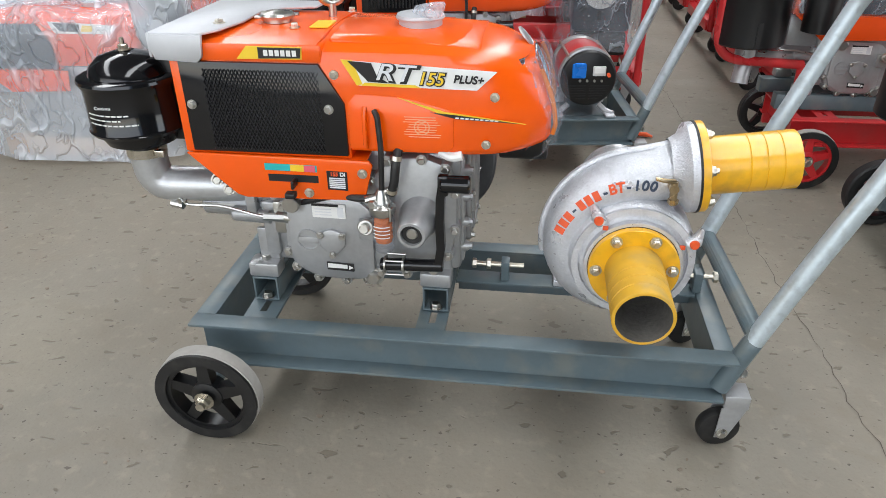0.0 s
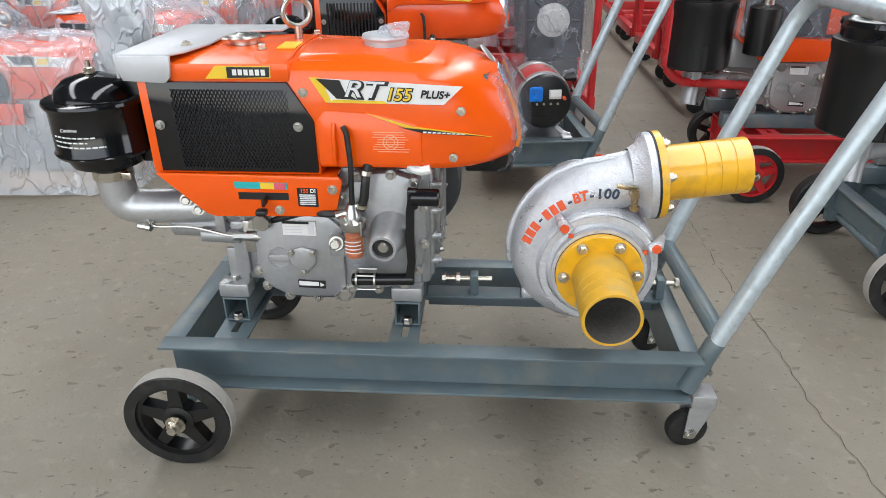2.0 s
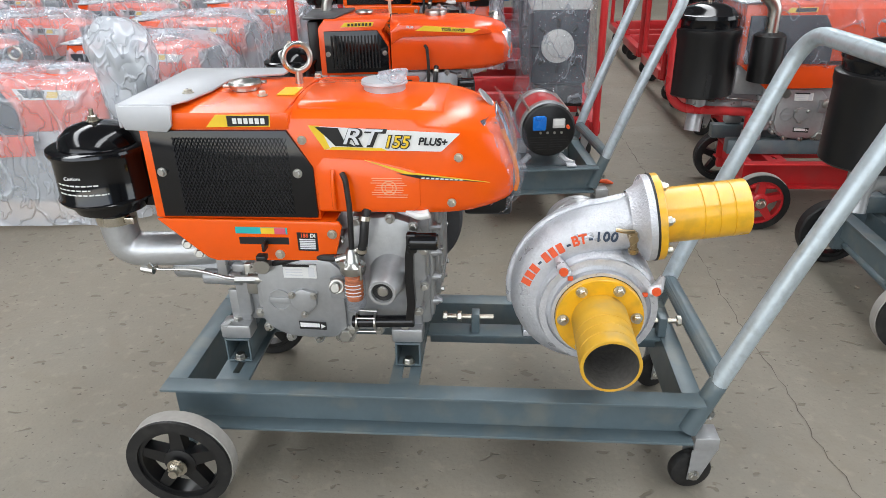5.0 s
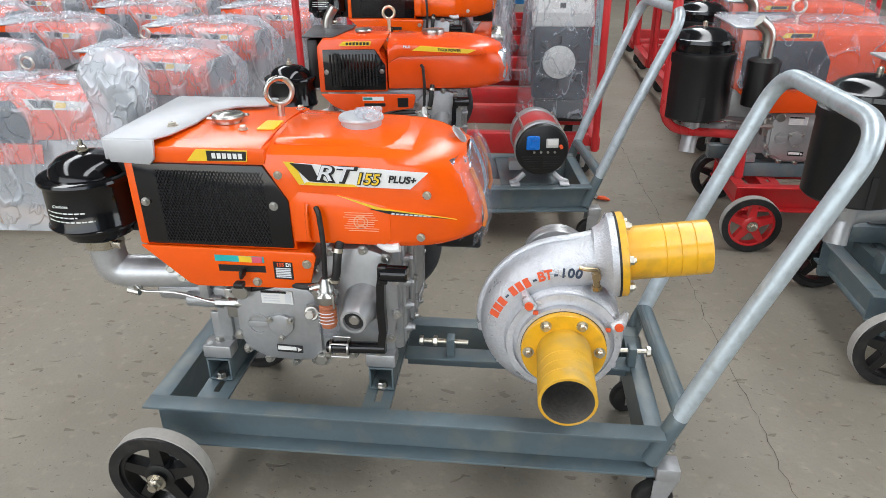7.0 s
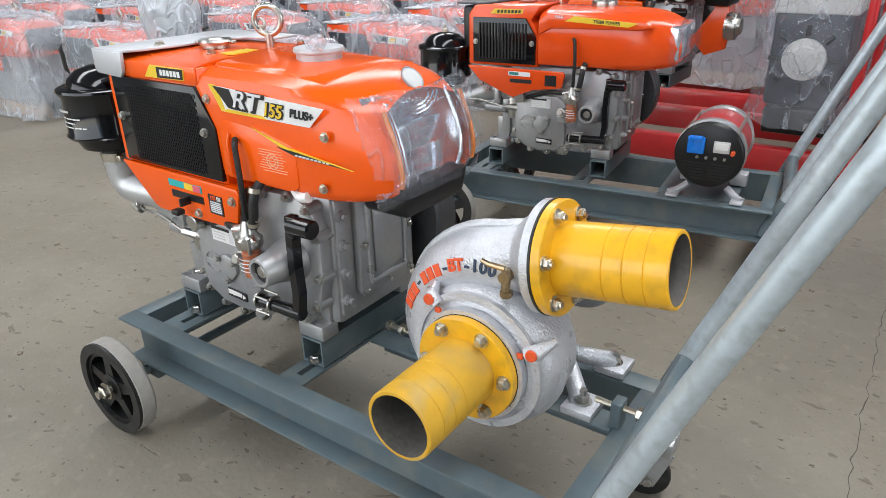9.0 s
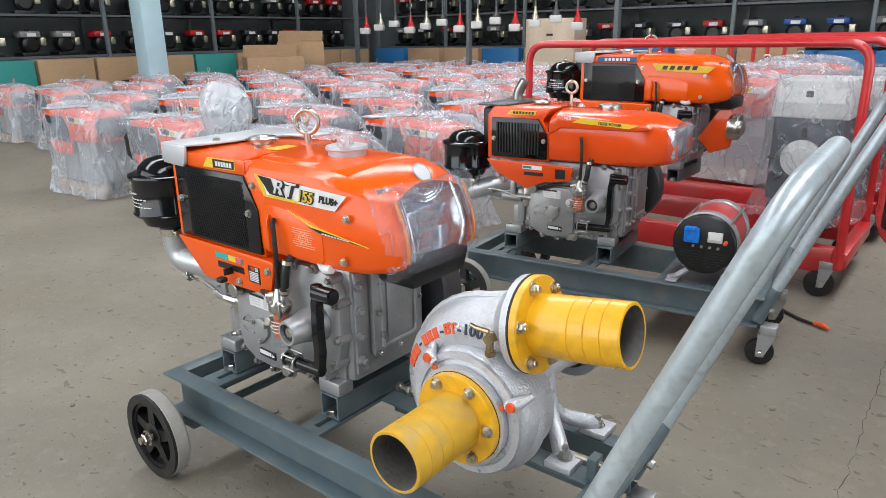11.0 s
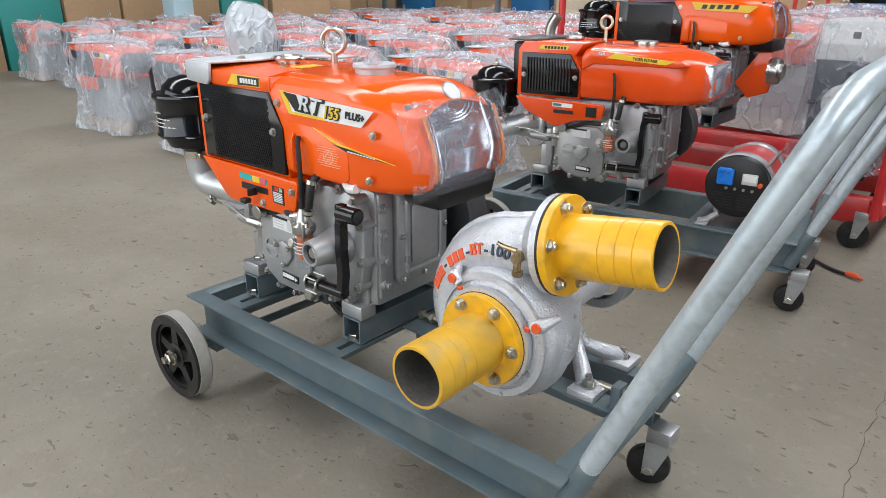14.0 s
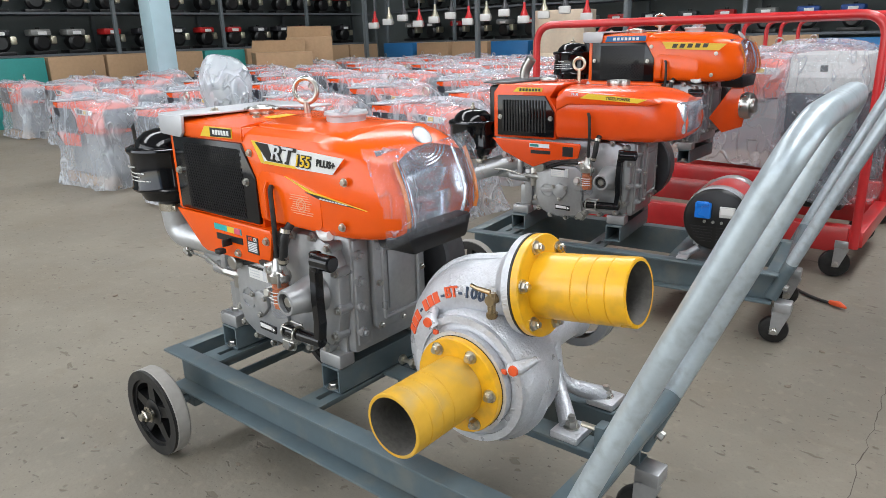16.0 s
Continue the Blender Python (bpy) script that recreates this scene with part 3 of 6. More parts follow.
def lamp(e):
    """The wide front lamp: a bulging clear lens over a bright bowl with two side ribs."""
    def skin(bm, off, bulge, y0, y1, z0, z1, ny=14, nz=9):
        g = []
        for j in range(nz + 1):
            z = z0 + (z1 - z0) * j / nz
            row = []
            for i in range(ny + 1):
                s = -1 + 2 * i / ny
                y = (y0 + y1) / 2 + (y1 - y0) / 2 * s
                c = (1 - s * s) * (1 - (2 * j / nz - 1) ** 2)
                row.append(bm.verts.new((hood_front(z) + off + bulge * (c ** 0.5) - 0.02 * s ** 4, y, z)))
            g.append(row)
        for j in range(nz):
            for i in range(ny):
                bm.faces.new((g[j][i], g[j][i + 1], g[j + 1][i + 1], g[j + 1][i]))
        return bm
    body = part("headlamp", skin(B(), -0.004, -0.045, YC - 0.110, YC + 0.110, 0.583, 0.746), CHROME, e, "wide clear headlamp with a bright reflector", 1.2)
    part("lens", skin(B(), 0.012, 0.022, YC - 0.105, YC + 0.105, 0.603, 0.748), LENS, body, "clear plastic lens", 1.2)
    for s in (-1, 1):
        bm = B()
        sweep(bm, [(hood_front(z) + 0.004, YC + s * (0.101 - 0.10 * max(0, 0.64 - z)), z) for z in (0.612, 0.63, 0.65, 0.67, 0.69, 0.71, 0.728)], 0.0042, 8)
        part("side_reflector", bm, AMBER, body, "narrow amber side reflector")
        bm = B()
        sweep(bm, [(hood_front(z) - 0.006, YC + s * (0.078 - 0.15 * max(0, 0.65 - z)), z) for z in (0.606, 0.63, 0.65, 0.67, 0.69, 0.71, 0.735)], 0.0035, 8)
        part("reflector_rib", bm, CHROME, body)
    bm = B()
    plate(bm, [(YC - 0.066, 0.650), (YC + 0.066, 0.650), (YC + 0.060, 0.694), (YC + 0.02, 0.700), (YC - 0.060, 0.694)], "yz", hood_front(0.67) - 0.036, hood_front(0.67) - 0.026, 0.003)
    part("reflector_panel", bm, CHROME, body, "bright stepped reflector panel")
    bm = B()
    for r in (0.030, 0.042, 0.054):
        sweep(bm, [(hood_front(0.70) - 0.020, YC + r * math.cos(k * math.pi / 12), 0.735 - 0.55 * r * math.sin(k * math.pi / 12)) for k in range(13)], 0.0016, 6)
    part("lens_ring", bm, CHROME, body)
    bm = B()
    plate(bm, [(YC - 0.08, 0.552), (YC + 0.08, 0.552), (YC + 0.098, 0.600), (YC - 0.098, 0.600)], "yz", 0.0, 0.092, 0.008)
    part("lower_bezel", bm, SATIN, body, "dark lower bezel")
    bm = B()
    lathe(bm, (hood_front(0.752) - 0.012, YC + 0.012, 0.757), (0.75, 0, 0.66), [(0, 0.022), (0.003, 0.022), (0.004, 0.020), (0.003, 0.019), (0.003, 0.0)], 24)
    part("badge", bm, CASTING, e, "round metal badge above the lamp")


def crumple(bm, amount, scale, seed):
    for v in bm.verts:
        n = noise.noise_vector(v.co * scale + Vector((seed, seed * 1.7, 0)))
        n2 = noise.noise_vector(v.co * scale * 2.7 + Vector((0, seed, seed)))
        v.co += n * amount + n2 * amount * 0.45


def lamp_film(e):
    bm = B()
    bonnet(bm, x0=-0.02, z0=0.566, ztop=0.762, crown=0.02, grow=0.006)
    bmesh.ops.subdivide_edges(bm, edges=bm.edges, cuts=2, use_grid_fill=True)
    kill = []
    for f in bm.faces:
        c = f.calc_center_median()
        if c.x < hood_front(c.z) - 0.014 + 0.008 * math.sin(c.y * 70) or c.z < 0.575 or c.z > 0.752:
            kill.append(f)
    bmesh.ops.delete(bm, geom=kill, context="FACES")
    for v in bm.verts:
        v.co.x += 0.012
    crumple(bm, 0.005, 18, 3.1)
    part("protective_film", bm, FILM_CLEAR, e, "crumpled clear film taped over the lamp", 1.5)


mat_wire = mat("grey_black_wire", (0.022, 0.022, 0.026), 0.32, metal=0.3, var=0.2)


def grille(e, big=True):
    """The black radiator guard with its expanded metal mesh."""
    x0, x1, z0, z1 = -0.560, -0.266, 0.575, 0.740
    bm = B()
    plate(bm, [(x0, z0), (x1, z0), (x1, 0.672), (-0.308, z1), (x0, z1)], "xz", 0.0665, 0.0765, 0.0015)
    g = part("radiator_guard", bm, BLACK, e, "gloss black radiator guard")
    bm = B()
    gx0, gx1, gz0, gz1 = x0 + 0.042, x1 - 0.042, z0 + 0.006, z1 - 0.012
    step = 0.0068
    w, h = gx1 - gx0, gz1 - gz0
    for sgn in (1, -1):
        n = int((w + h * 0.55) / step)
        for i in range(n):
            a = i * step - (h * 0.55 if sgn > 0 else 0)
            # a strand rising from the lower edge, cut to the opening
            t0, t1 = 0.0, h
            sl = 0.55 * sgn
            lo = [t for t in ((0 - a) / sl, (w - a) / sl)]
            t0, t1 = max(t0, min(lo)), min(t1, max(lo))
            if t1 - t0 < 0.004:
                continue
            pa = Vector((gx0 + a + sl * t0, 0.0655, gz0 + t0))
            pb = Vector((gx0 + a + sl * t1, 0.0655, gz0 + t1))
            d = (pb - pa).normalized().cross(Vector((0, 1, 0))) * 0.0005
            y = Vector((0, 0.0014, 0))
            vs = [bm.verts.new(p) for p in (pa + d, pa - d, pb - d, pb + d, pa + d - y, pa - d - y, pb - d - y, pb + d - y)]
            for f in ((4, 5, 6, 7), (0, 4, 7, 3), (1, 2, 6, 5)):
                bm.faces.new([vs[k] for k in f])
    part("wire_mesh", bm, mat_wire, g, "black expanded metal mesh")
    bm = B()
    for x, z in ((-0.547, 0.663), (-0.295, 0.662)):
        hexbolt(bm, (x, 0.0665, z), (0, -1, 0), 0.0065, 0.006)
    part("guard_bolt", bm, STEEL, g, "bright guard bolts")


def decals(e):
    y = 0.0708
    A, S = 0.0712, 0.0
    # badge strip on the radiator shell
    bm = B()
    plate(bm, [(-0.452, 0.7455), (-0.336, 0.747), (-0.334, 0.768), (-0.432, 0.768)], "xz", 0.0702, 0.0716)
    d = part("maker_plate", bm, YEL, e, "yellow and black maker strip")
    bm = B()
    plate(bm, [(-0.412, 0.747), (-0.338, 0.749), (-0.336, 0.766), (-0.412, 0.766)], "xz", 0.0694, 0.0702)
    part("dark_field", bm, INK, d)
    bm = B()
    for i in range(6):
        x = -0.402 + i * 0.0101
        plate(bm, [(x, 0.752), (x + 0.0072, 0.752), (x + 0.0072, 0.762), (x, 0.762)], "xz", 0.0687, 0.0694)
    part("print_bar", bm, WHITE, d)
    # long white model decal
    bm = B()
    plate(bm, [(-0.242, 0.706), (-0.035, 0.703), (-0.002, 0.735), (-0.26, 0.748)], "xz", 0.0690, 0.0705)
    d = part("model_decal", bm, WHITE, e, "white model decal with yellow and black edge")
    bm = B()
    plate(bm, [(-0.268, 0.7495), (-0.248, 0.749), (-0.232, 0.708), (-0.242, 0.7055)], "xz", 0.0684, 0.0690)
    plate(bm, [(-0.235, 0.7055), (-0.13, 0.704), (-0.14, 0.709), (-0.228, 0.711)], "xz", 0.0684, 0.0690)
    part("yellow_edge", bm, YEL, d)
    bm = B()
    plate(bm, [(-0.256, 0.7475), (-0.215, 0.745), (-0.206, 0.723), (-0.185, 0.711), (-0.222, 0.713), (-0.236, 0.728)], "xz", 0.0678, 0.0684)
    part("dark_flash", bm, INK, d)
    words("model_shadow", "RT", face_front(-0.1765, 0.0674, 0.7265, -2), 0.043, INK, d, shear=0.3, stretch=1.3, bold=0.0022)
    words("model_letters", "RT", face_front(-0.1785, 0.0660, 0.7285, -2), 0.041, SILV, d, shear=0.3, stretch=1.3, bold=0.0002)
    words("number_shadow", "155", face_front(-0.114, 0.0674, 0.7195, -2), 0.030, INK, d, shear=0.25, bold=0.0022)
    words("model_number", "155", face_front(-0.1145, 0.0660, 0.7200, -2), 0.030, YEL, d, shear=0.25, bold=0.0004)
    words("model_grade", "PLUS+", face_front(-0.050, 0.0672, 0.7205, -2), 0.0185, INK, d, shear=0.2, bold=0.0006)
    # arrow stripe
    bm = B()
    plate(bm, [(-0.172, 0.687), (-0.09, 0.664), (0.05, 0.647), (-0.085, 0.656)], "xz", 0.0672, 0.0702)
    s = part("stripe_decal", bm, YEL, e, "thin yellow and black arrow stripe")
    bm = B()
    plate(bm, [(-0.115, 0.663), (-0.06, 0.6585), (0.042, 0.6478), (-0.07, 0.6525)], "xz", 0.0664, 0.0672)
    part("dark_flash", bm, INK, s)
    bm = B()
    for i in range(9):
        x = -0.072 + i * 0.0085
        plate(bm, [(x, 0.6535 - i * 0.0003), (x + 0.006, 0.6532 - i * 0.0003), (x + 0.007, 0.6558 - i * 0.0004), (x + 0.001, 0.656 - i * 0.0004)], "xz", 0.0656, 0.0664)
    part("print_bar", bm, WHITE, s)
    # pale service diagram
    bm = B()
    rnd = random.Random(4)
    for i in range(9):
        z = 0.652 - i * 0.0045
        a, b = -0.155 + rnd.random() * 0.012, -0.108 + rnd.random() * 0.012
        plate(bm, [(a - 0.01, z), (b, z), (b, z + 0.0011), (a - 0.01, z + 0.0011)], "xz", 0.0690, 0.0702)
    ringtube(bm, (-0.131, 0.0702, 0.634), (-0.131, 0.0690, 0.634), 0.014, 0.0122, 24)
    ringtube(bm, (-0.131, 0.0702, 0.634), (-0.131, 0.0690, 0.634), 0.008, 0.0066, 20)
    part("service_diagram", bm, mat_pale_orange, e, "pale printed service diagram")
    # strip and plate on the lower bracket
    bm = B()
    plate(bm, [(-0.425, 0.545), (-0.326, 0.544), (-0.326, 0.557), (-0.425, 0.558)], "xz", 0.0590, 0.0602)
    d = part("instruction_strip", bm, TEAL, e, "teal, yellow and pink instruction strip")
    part("yellow_field", plate(B(), [(-0.376, 0.545), (-0.350, 0.5445), (-0.350, 0.5572), (-0.376, 0.5575)], "xz", 0.0582, 0.0590), YEL, d)
    part("pink_field", plate(B(), [(-0.350, 0.5447), (-0.329, 0.5445), (-0.329, 0.5565), (-0.350, 0.5568)], "xz", 0.0580, 0.0590), PINK, d)
    d = part("rating_plate", plate(B(), [(-0.308, 0.511), (-0.270, 0.510), (-0.270, 0.547), (-0.308, 0.548)], "xz", 0.0588, 0.0602), INK, e, "black rating plate with red number")
    words("rating_number", "155", face_front(-0.294, 0.0583, 0.542, 0), 0.0105, REDP, d, bold=0.0003)
    words("rating_letters", "DI", face_front(-0.278, 0.0583, 0.542, 0), 0.0105, WHITE, d, bold=0.0003)
    bm = B()
    for i in range(6):
        plate(bm, [(-0.304, 0.5145 + i * 0.0037), (-0.274, 0.5142 + i * 0.0037), (-0.274, 0.5166 + i * 0.0037), (-0.304, 0.5169 + i * 0.0037)], "xz", 0.0582, 0.0588)
    part("print_bar", bm, SILV, d)


def plain_decals(e):
    """The plainer decals of the engine in the red frame: a blue and white plate and a striped model name."""
    d = part("maker_plate", plate(B(), [(-0.50, 0.744), (-0.31, 0.746), (-0.308, 0.768), (-0.49, 0.768)], "xz", 0.0700, 0.0714), BLUEC, e, "blue and white maker plate")
    for i in range(7):
        x = -0.46 + i * 0.018
        part("print_bar", plate(B(), [(x, 0.750), (x + 0.012, 0.750), (x + 0.012, 0.762), (x, 0.762)], "xz", 0.0692, 0.0700), WHITE, d)
    s = part("stripe_decal", plate(B(), [(-0.215, 0.712), (0.005, 0.704), (0.035, 0.730), (-0.235, 0.742)], "xz", 0.0675, 0.0705), YEL, e, "yellow striped model decal")
    for i in range(5):
        x = -0.19 + i * 0.032
        part("print_bar", plate(B(), [(x, 0.7165), (x + 0.020, 0.716), (x + 0.026, 0.732), (x + 0.006, 0.733)], "xz", 0.0667, 0.0675), INK, s)


mat_pale_orange = mat("pale_orange_print", (0.85, 0.42, 0.25), 0.4, var=0.05)


mat_alu = mat("bright_cast_aluminium", (0.52, 0.53, 0.54), 0.32, metal=0.65, var=0.1, grain=90, bump=0.12, bscale=260)


def air_cleaner(e, z=0.0):
    c = (-0.687, 0.118, 0)
    bm = B()
    lathe(bm, (c[0], c[1], 0.575 + z), (0, 0, 1), [(0, 0.050), (0, 0.066), (0.012, 0.072), (0.022, 0.074), (0.024, 0.087), (0.03, 0.091), (0.036, 0.087), (0.105, 0.086), (0.118, 0.088)], 40)
    a = part("air_cleaner", bm, BLACK, e, "gloss black canister air cleaner")
    bm = B()
    lathe(bm, (c[0], c[1], 0.690 + z), (0, 0, 1), [(0, 0.091), (0.006, 0.0935), (0.011, 0.092), (0.014, 0.084), (0.014, 0.072), (0.03, 0.066), (0.045, 0.048), (0.052, 0.022), (0.053, 0.006)], 40)
    part("lid", bm, BLACK, a, "domed black lid")
    bm = B()
    cyl(bm, (c[0], c[1], 0.742 + z), (c[0], c[1], 0.766 + z), 0.004, seg=10)
    hexbolt(bm, (c[0], c[1], 0.744 + z), (0, 0, 1), 0.009, 0.009)
    part("wing_nut", bm, ZINC, a, "zinc plated top nut")
    bm = B()
    cyl(bm, (c[0], c[1], 0.548 + z), (c[0], c[1], 0.578 + z), 0.034, seg=28)
    part("neck", bm, SATIN, a)
    bm = B()
    ringtube(bm, (c[0], c[1], 0.543 + z), (c[0], c[1], 0.561 + z), 0.0375, 0.033, 28)
    box(bm, c[0] + 0.03, c[0] + 0.05, c[1] - 0.028, c[1] - 0.014, 0.546 + z, 0.560 + z, 0.002)
    part("hose_clamp", bm, ZINC, a, "zinc plated hose clamp")
    # printed caution, curved round the can
    if not z:
        def wrap(bm, ang0, ang1, z0, z1):
            n = max(2, int(abs(ang1 - ang0) / 0.08))
            r0 = 0.0876
            vs = [(bm.verts.new((c[0] + r0 * math.sin(t), c[1] - r0 * math.cos(t), z0)), bm.verts.new((c[0] + r0 * math.sin(t), c[1] - r0 * math.cos(t), z1))) for t in (ang0 + (ang1 - ang0) * i / n for i in range(n + 1))]
            for p, q in zip(vs, vs[1:]):
                bm.faces.new((p[0], q[0], q[1], p[1]))
        bm = B()
        for zz, a0, a1 in ((0.645, -0.62, 0.38), (0.636, -0.62, 0.18), (0.627, -0.62, 0.52)):
            t = a0
            while t < a1:
                wrap(bm, t, min(a1, t + 0.10), zz, zz + 0.0028)
                t += 0.125
        part("print_bar", bm, WHITE, a, "small white caution print")
        words("caution_word", "Cautions", face_front(c[0] - 0.012, c[1] - 0.0885, 0.661, 0), 0.0085, WHITE, a)
    bm = B()
    path = bend([(c[0], c[1], 0.553 + z), (c[0] + 0.002, c[1] + 0.004, 0.478 + z * 0.7), (-0.52, 0.145, 0.472), (-0.44, 0.17, 0.47)], 0.10, 10)
    sweep(bm, path, [0.035] * (len(path) - 6) + [0.034, 0.035, 0.036, 0.038, 0.042, 0.042], 24)
    box(bm, -0.497, -0.475, 0.105, 0.205, 0.415, 0.50, 0.006)
    part("intake_elbow", bm, mat_alu, e, "cast aluminium intake elbow")
    bm = B()
    for q in ((-0.545, 0.105, 0.50), (-0.522, 0.102, 0.482)):
        hexbolt(bm, q, (0.3, -1, 0.2), 0.009, 0.012)
    part("elbow_bolt", bm, STEEL, e)


def crankcase(e, tint=CASTING):
    bm = B()
    box(bm, -0.455, -0.066, 0.125, 0.345, 0.312, 0.566, 0.012)
    box(bm, -0.56, -0.445, 0.14, 0.33, 0.40, 0.56, 0.01)
    for x in (-0.475, -0.115):
        for y in (0.115, 0.345):
            box(bm, x - 0.032, x + 0.032, y - 0.022, y + 0.022, 0.286, 0.318, 0.005)
            box(bm, x - 0.012, x + 0.03, y - 0.012 if y > 0.2 else y + 0.002, y + 0.002 if y > 0.2 else y + 0.012, 0.315, 0.39, 0.004)
    part("crankcase", bm, tint, e, "grey cast engine block")
    # gear cover with its scalloped outline
    out = [(-0.418, 0.35), (-0.405, 0.315), (-0.36, 0.292), (-0.30, 0.288), (-0.255, 0.293), (-0.225, 0.312), (-0.17, 0.312), (-0.115, 0.325), (-0.085, 0.36), (-0.072, 0.42), (-0.072, 0.50), (-0.09, 0.55), (-0.135, 0.566), (-0.20, 0.562), (-0.235, 0.52), (-0.30, 0.492), (-0.39, 0.488), (-0.418, 0.455)]
    gc = part("gear_cover", plate(B(), out, "xz", 0.098, 0.128, 0.006), tint, e, "grey cast gear cover")
    inner = [(-0.408, 0.352), (-0.396, 0.322), (-0.356, 0.300), (-0.30, 0.297), (-0.258, 0.301), (-0.236, 0.322), (-0.236, 0.452), (-0.262, 0.476), (-0.375, 0.482), (-0.408, 0.452)]
    part("side_plate", plate(B(), inner, "xz", 0.0885, 0.0985, 0.004), tint, gc, "raised side plate")
    bm = B()
    for x, z in out:
        cxx, czz = -0.235, 0.42
        d = Vector((cxx - x, 0, czz - z)).normalized() * 0.004
        cyl(bm, (x + d.x, 0.124, z + d.z), (x + d.x, 0.094, z + d.z), 0.0105, seg=14)
    part("bolt_boss", bm, tint, gc)
    bm = B()
    for x, z in out:
        d = Vector((-0.235 - x, 0, 0.42 - z)).normalized() * 0.004
        hexbolt(bm, (x + d.x, 0.094, z + d.z), (0, -1, 0), 0.0068, 0.007)
    part("cover_bolt", bm, STEEL, gc, "bright hexagon bolts")
    # raised pads
    bm = B()
    plate(bm, [(-0.345, 0.405), (-0.318, 0.414), (-0.29, 0.405), (-0.292, 0.378), (-0.318, 0.350), (-0.343, 0.376)], "xz", 0.080, 0.09, 0.003)
    ringtube(bm, (-0.368, 0.09, 0.385), (-0.368, 0.0855, 0.385), 0.024, 0.0205, 28)
    box(bm, -0.39, -0.346, 0.0855, 0.0885, 0.378, 0.392, 0.001)
    box(bm, -0.262, -0.222, 0.078, 0.1, 0.395, 0.44, 0.005)
    part("raised_pad", bm, tint, gc)
    bm = B()
    cyl(bm, (-0.243, 0.080, 0.428), (-0.243, 0.060, 0.434), 0.016, seg=16, bev=0.002)
    cyl(bm, (-0.243, 0.062, 0.434), (-0.243, 0.046, 0.437), 0.010, seg=14, bev=0.002)
    cyl(bm, (-0.39, 0.1, 0.472), (-0.39, 0.068, 0.468), 0.017, seg=18, bev=0.002)
    for q in ((-0.34, 0.079, 0.402), (-0.296, 0.079, 0.401), (-0.318, 0.079, 0.358)):
        hexbolt(bm, q, (0, -1, 0), 0.0055, 0.005)
    hexbolt(bm, (-0.24, 0.096, 0.305), (0, -1, 0), 0.0145, 0.014)
    part("plug", bm, STEEL, gc, "steel plugs and filler cap")
    # starting shaft boss
    bm = B()
    lathe(bm, (-0.142, 0.1, 0.445), (-0.07, -1, -0.02), [(0, 0.043), (0.05, 0.030), (0.078, 0.027), (0.080, 0.0255), (0.080, 0.0205), (0.060, 0.0205)], 28)
    sb = part("starter_boss", bm, tint, e, "tapered cast starter boss")
    bm = B()
    cyl(bm, (-0.146, 0.048, 0.4438), (-0.1475, 0.0255, 0.4433), 0.011, seg=20, bev=0.002)
    part("shaft", bm, STEEL, sb)
    bm = B()
    cyl(bm, (-0.1465, 0.0345, 0.4435), (-0.147, 0.0285, 0.4434), 0.0203, seg=20)
    part("seal", bm, RUBBER, sb)
    # end cover
    bm = B()
    plate(bm, [(0.187, 0.350), (0.320, 0.350), (0.332, 0.362), (0.332, 0.550), (0.320, 0.562), (0.187, 0.562), (0.175, 0.550), (0.175, 0.362)], "yz", -0.068, -0.052, 0.004)
    ec = part("end_cover", bm, tint, e, "bolted rectangular end cover")
    part("cover_panel", plate(B(), [(0.214, 0.392), (0.293, 0.392), (0.293, 0.520), (0.214, 0.520)], "yz", -0.053, -0.048, 0.002), tint, ec)
    rim = [(0.201, 0.376), (0.306, 0.376), (0.306, 0.536), (0.201, 0.536), (0.201, 0.376)]
    part("raised_rim", sweep(B(), [(-0.051, *q) for q in bend([(y, z, 0) for y, z in rim], 0.012, 4) for q in [(q.x, q.y)]], 0.005, 8), tint, ec)
    bm = B()
    for y, z in ((0.188, 0.363), (0.253, 0.361), (0.319, 0.363), (0.319, 0.456), (0.319, 0.549), (0.253, 0.551), (0.188, 0.549), (0.188, 0.456)):
        hexbolt(bm, (-0.052, y, z), (1, 0, 0), 0.0055, 0.006)
    part("cover_bolt", bm, STEEL, ec)
    bm = B()
    for i in range(4):
        z = 0.362 + 0.055 * i
        cyl(bm, (-0.10, 0.142, z), (-0.054, 0.142, z), 0.0105, seg=12)
        hexbolt(bm, (-0.054, 0.142, z), (1, 0, 0), 0.0065, 0.007)
    part("rib", bm, tint, e)
    part("end_strip", box(B(), -0.07, -0.061, 0.132, 0.168, 0.33, 0.558, 0.004), tint, e)
    # labels
    d = part("oil_label", plate(B(), [(-0.353, 0.438), (-0.287, 0.437), (-0.287, 0.467), (-0.353, 0.468)], "xz", 0.0852, 0.0886), WHITE, e, "white instruction label with black header")
    part("header_bar", plate(B(), [(-0.353, 0.4625), (-0.30, 0.462), (-0.30, 0.467), (-0.353, 0.468)], "xz", 0.0845, 0.0852), INK, d)
    bm = B()
    for i in range(3):
        plate(bm, [(-0.348, 0.443 + i * 0.006), (-0.315, 0.443 + i * 0.006), (-0.315, 0.445 + i * 0.006), (-0.348, 0.445 + i * 0.006)], "xz", 0.0846, 0.0852)
    plate(bm, [(-0.303, 0.440), (-0.291, 0.440), (-0.291, 0.46), (-0.303, 0.462)], "xz", 0.0846, 0.0852)
    part("print_bar", bm, SILV, d)
    d = part("turn_label", plate(B(), [(-0.334, 0.320), (-0.279, 0.318), (-0.279, 0.335), (-0.334, 0.337)], "xz", 0.0852, 0.0886), INK, e, "small black and white direction label")
    bm = B()
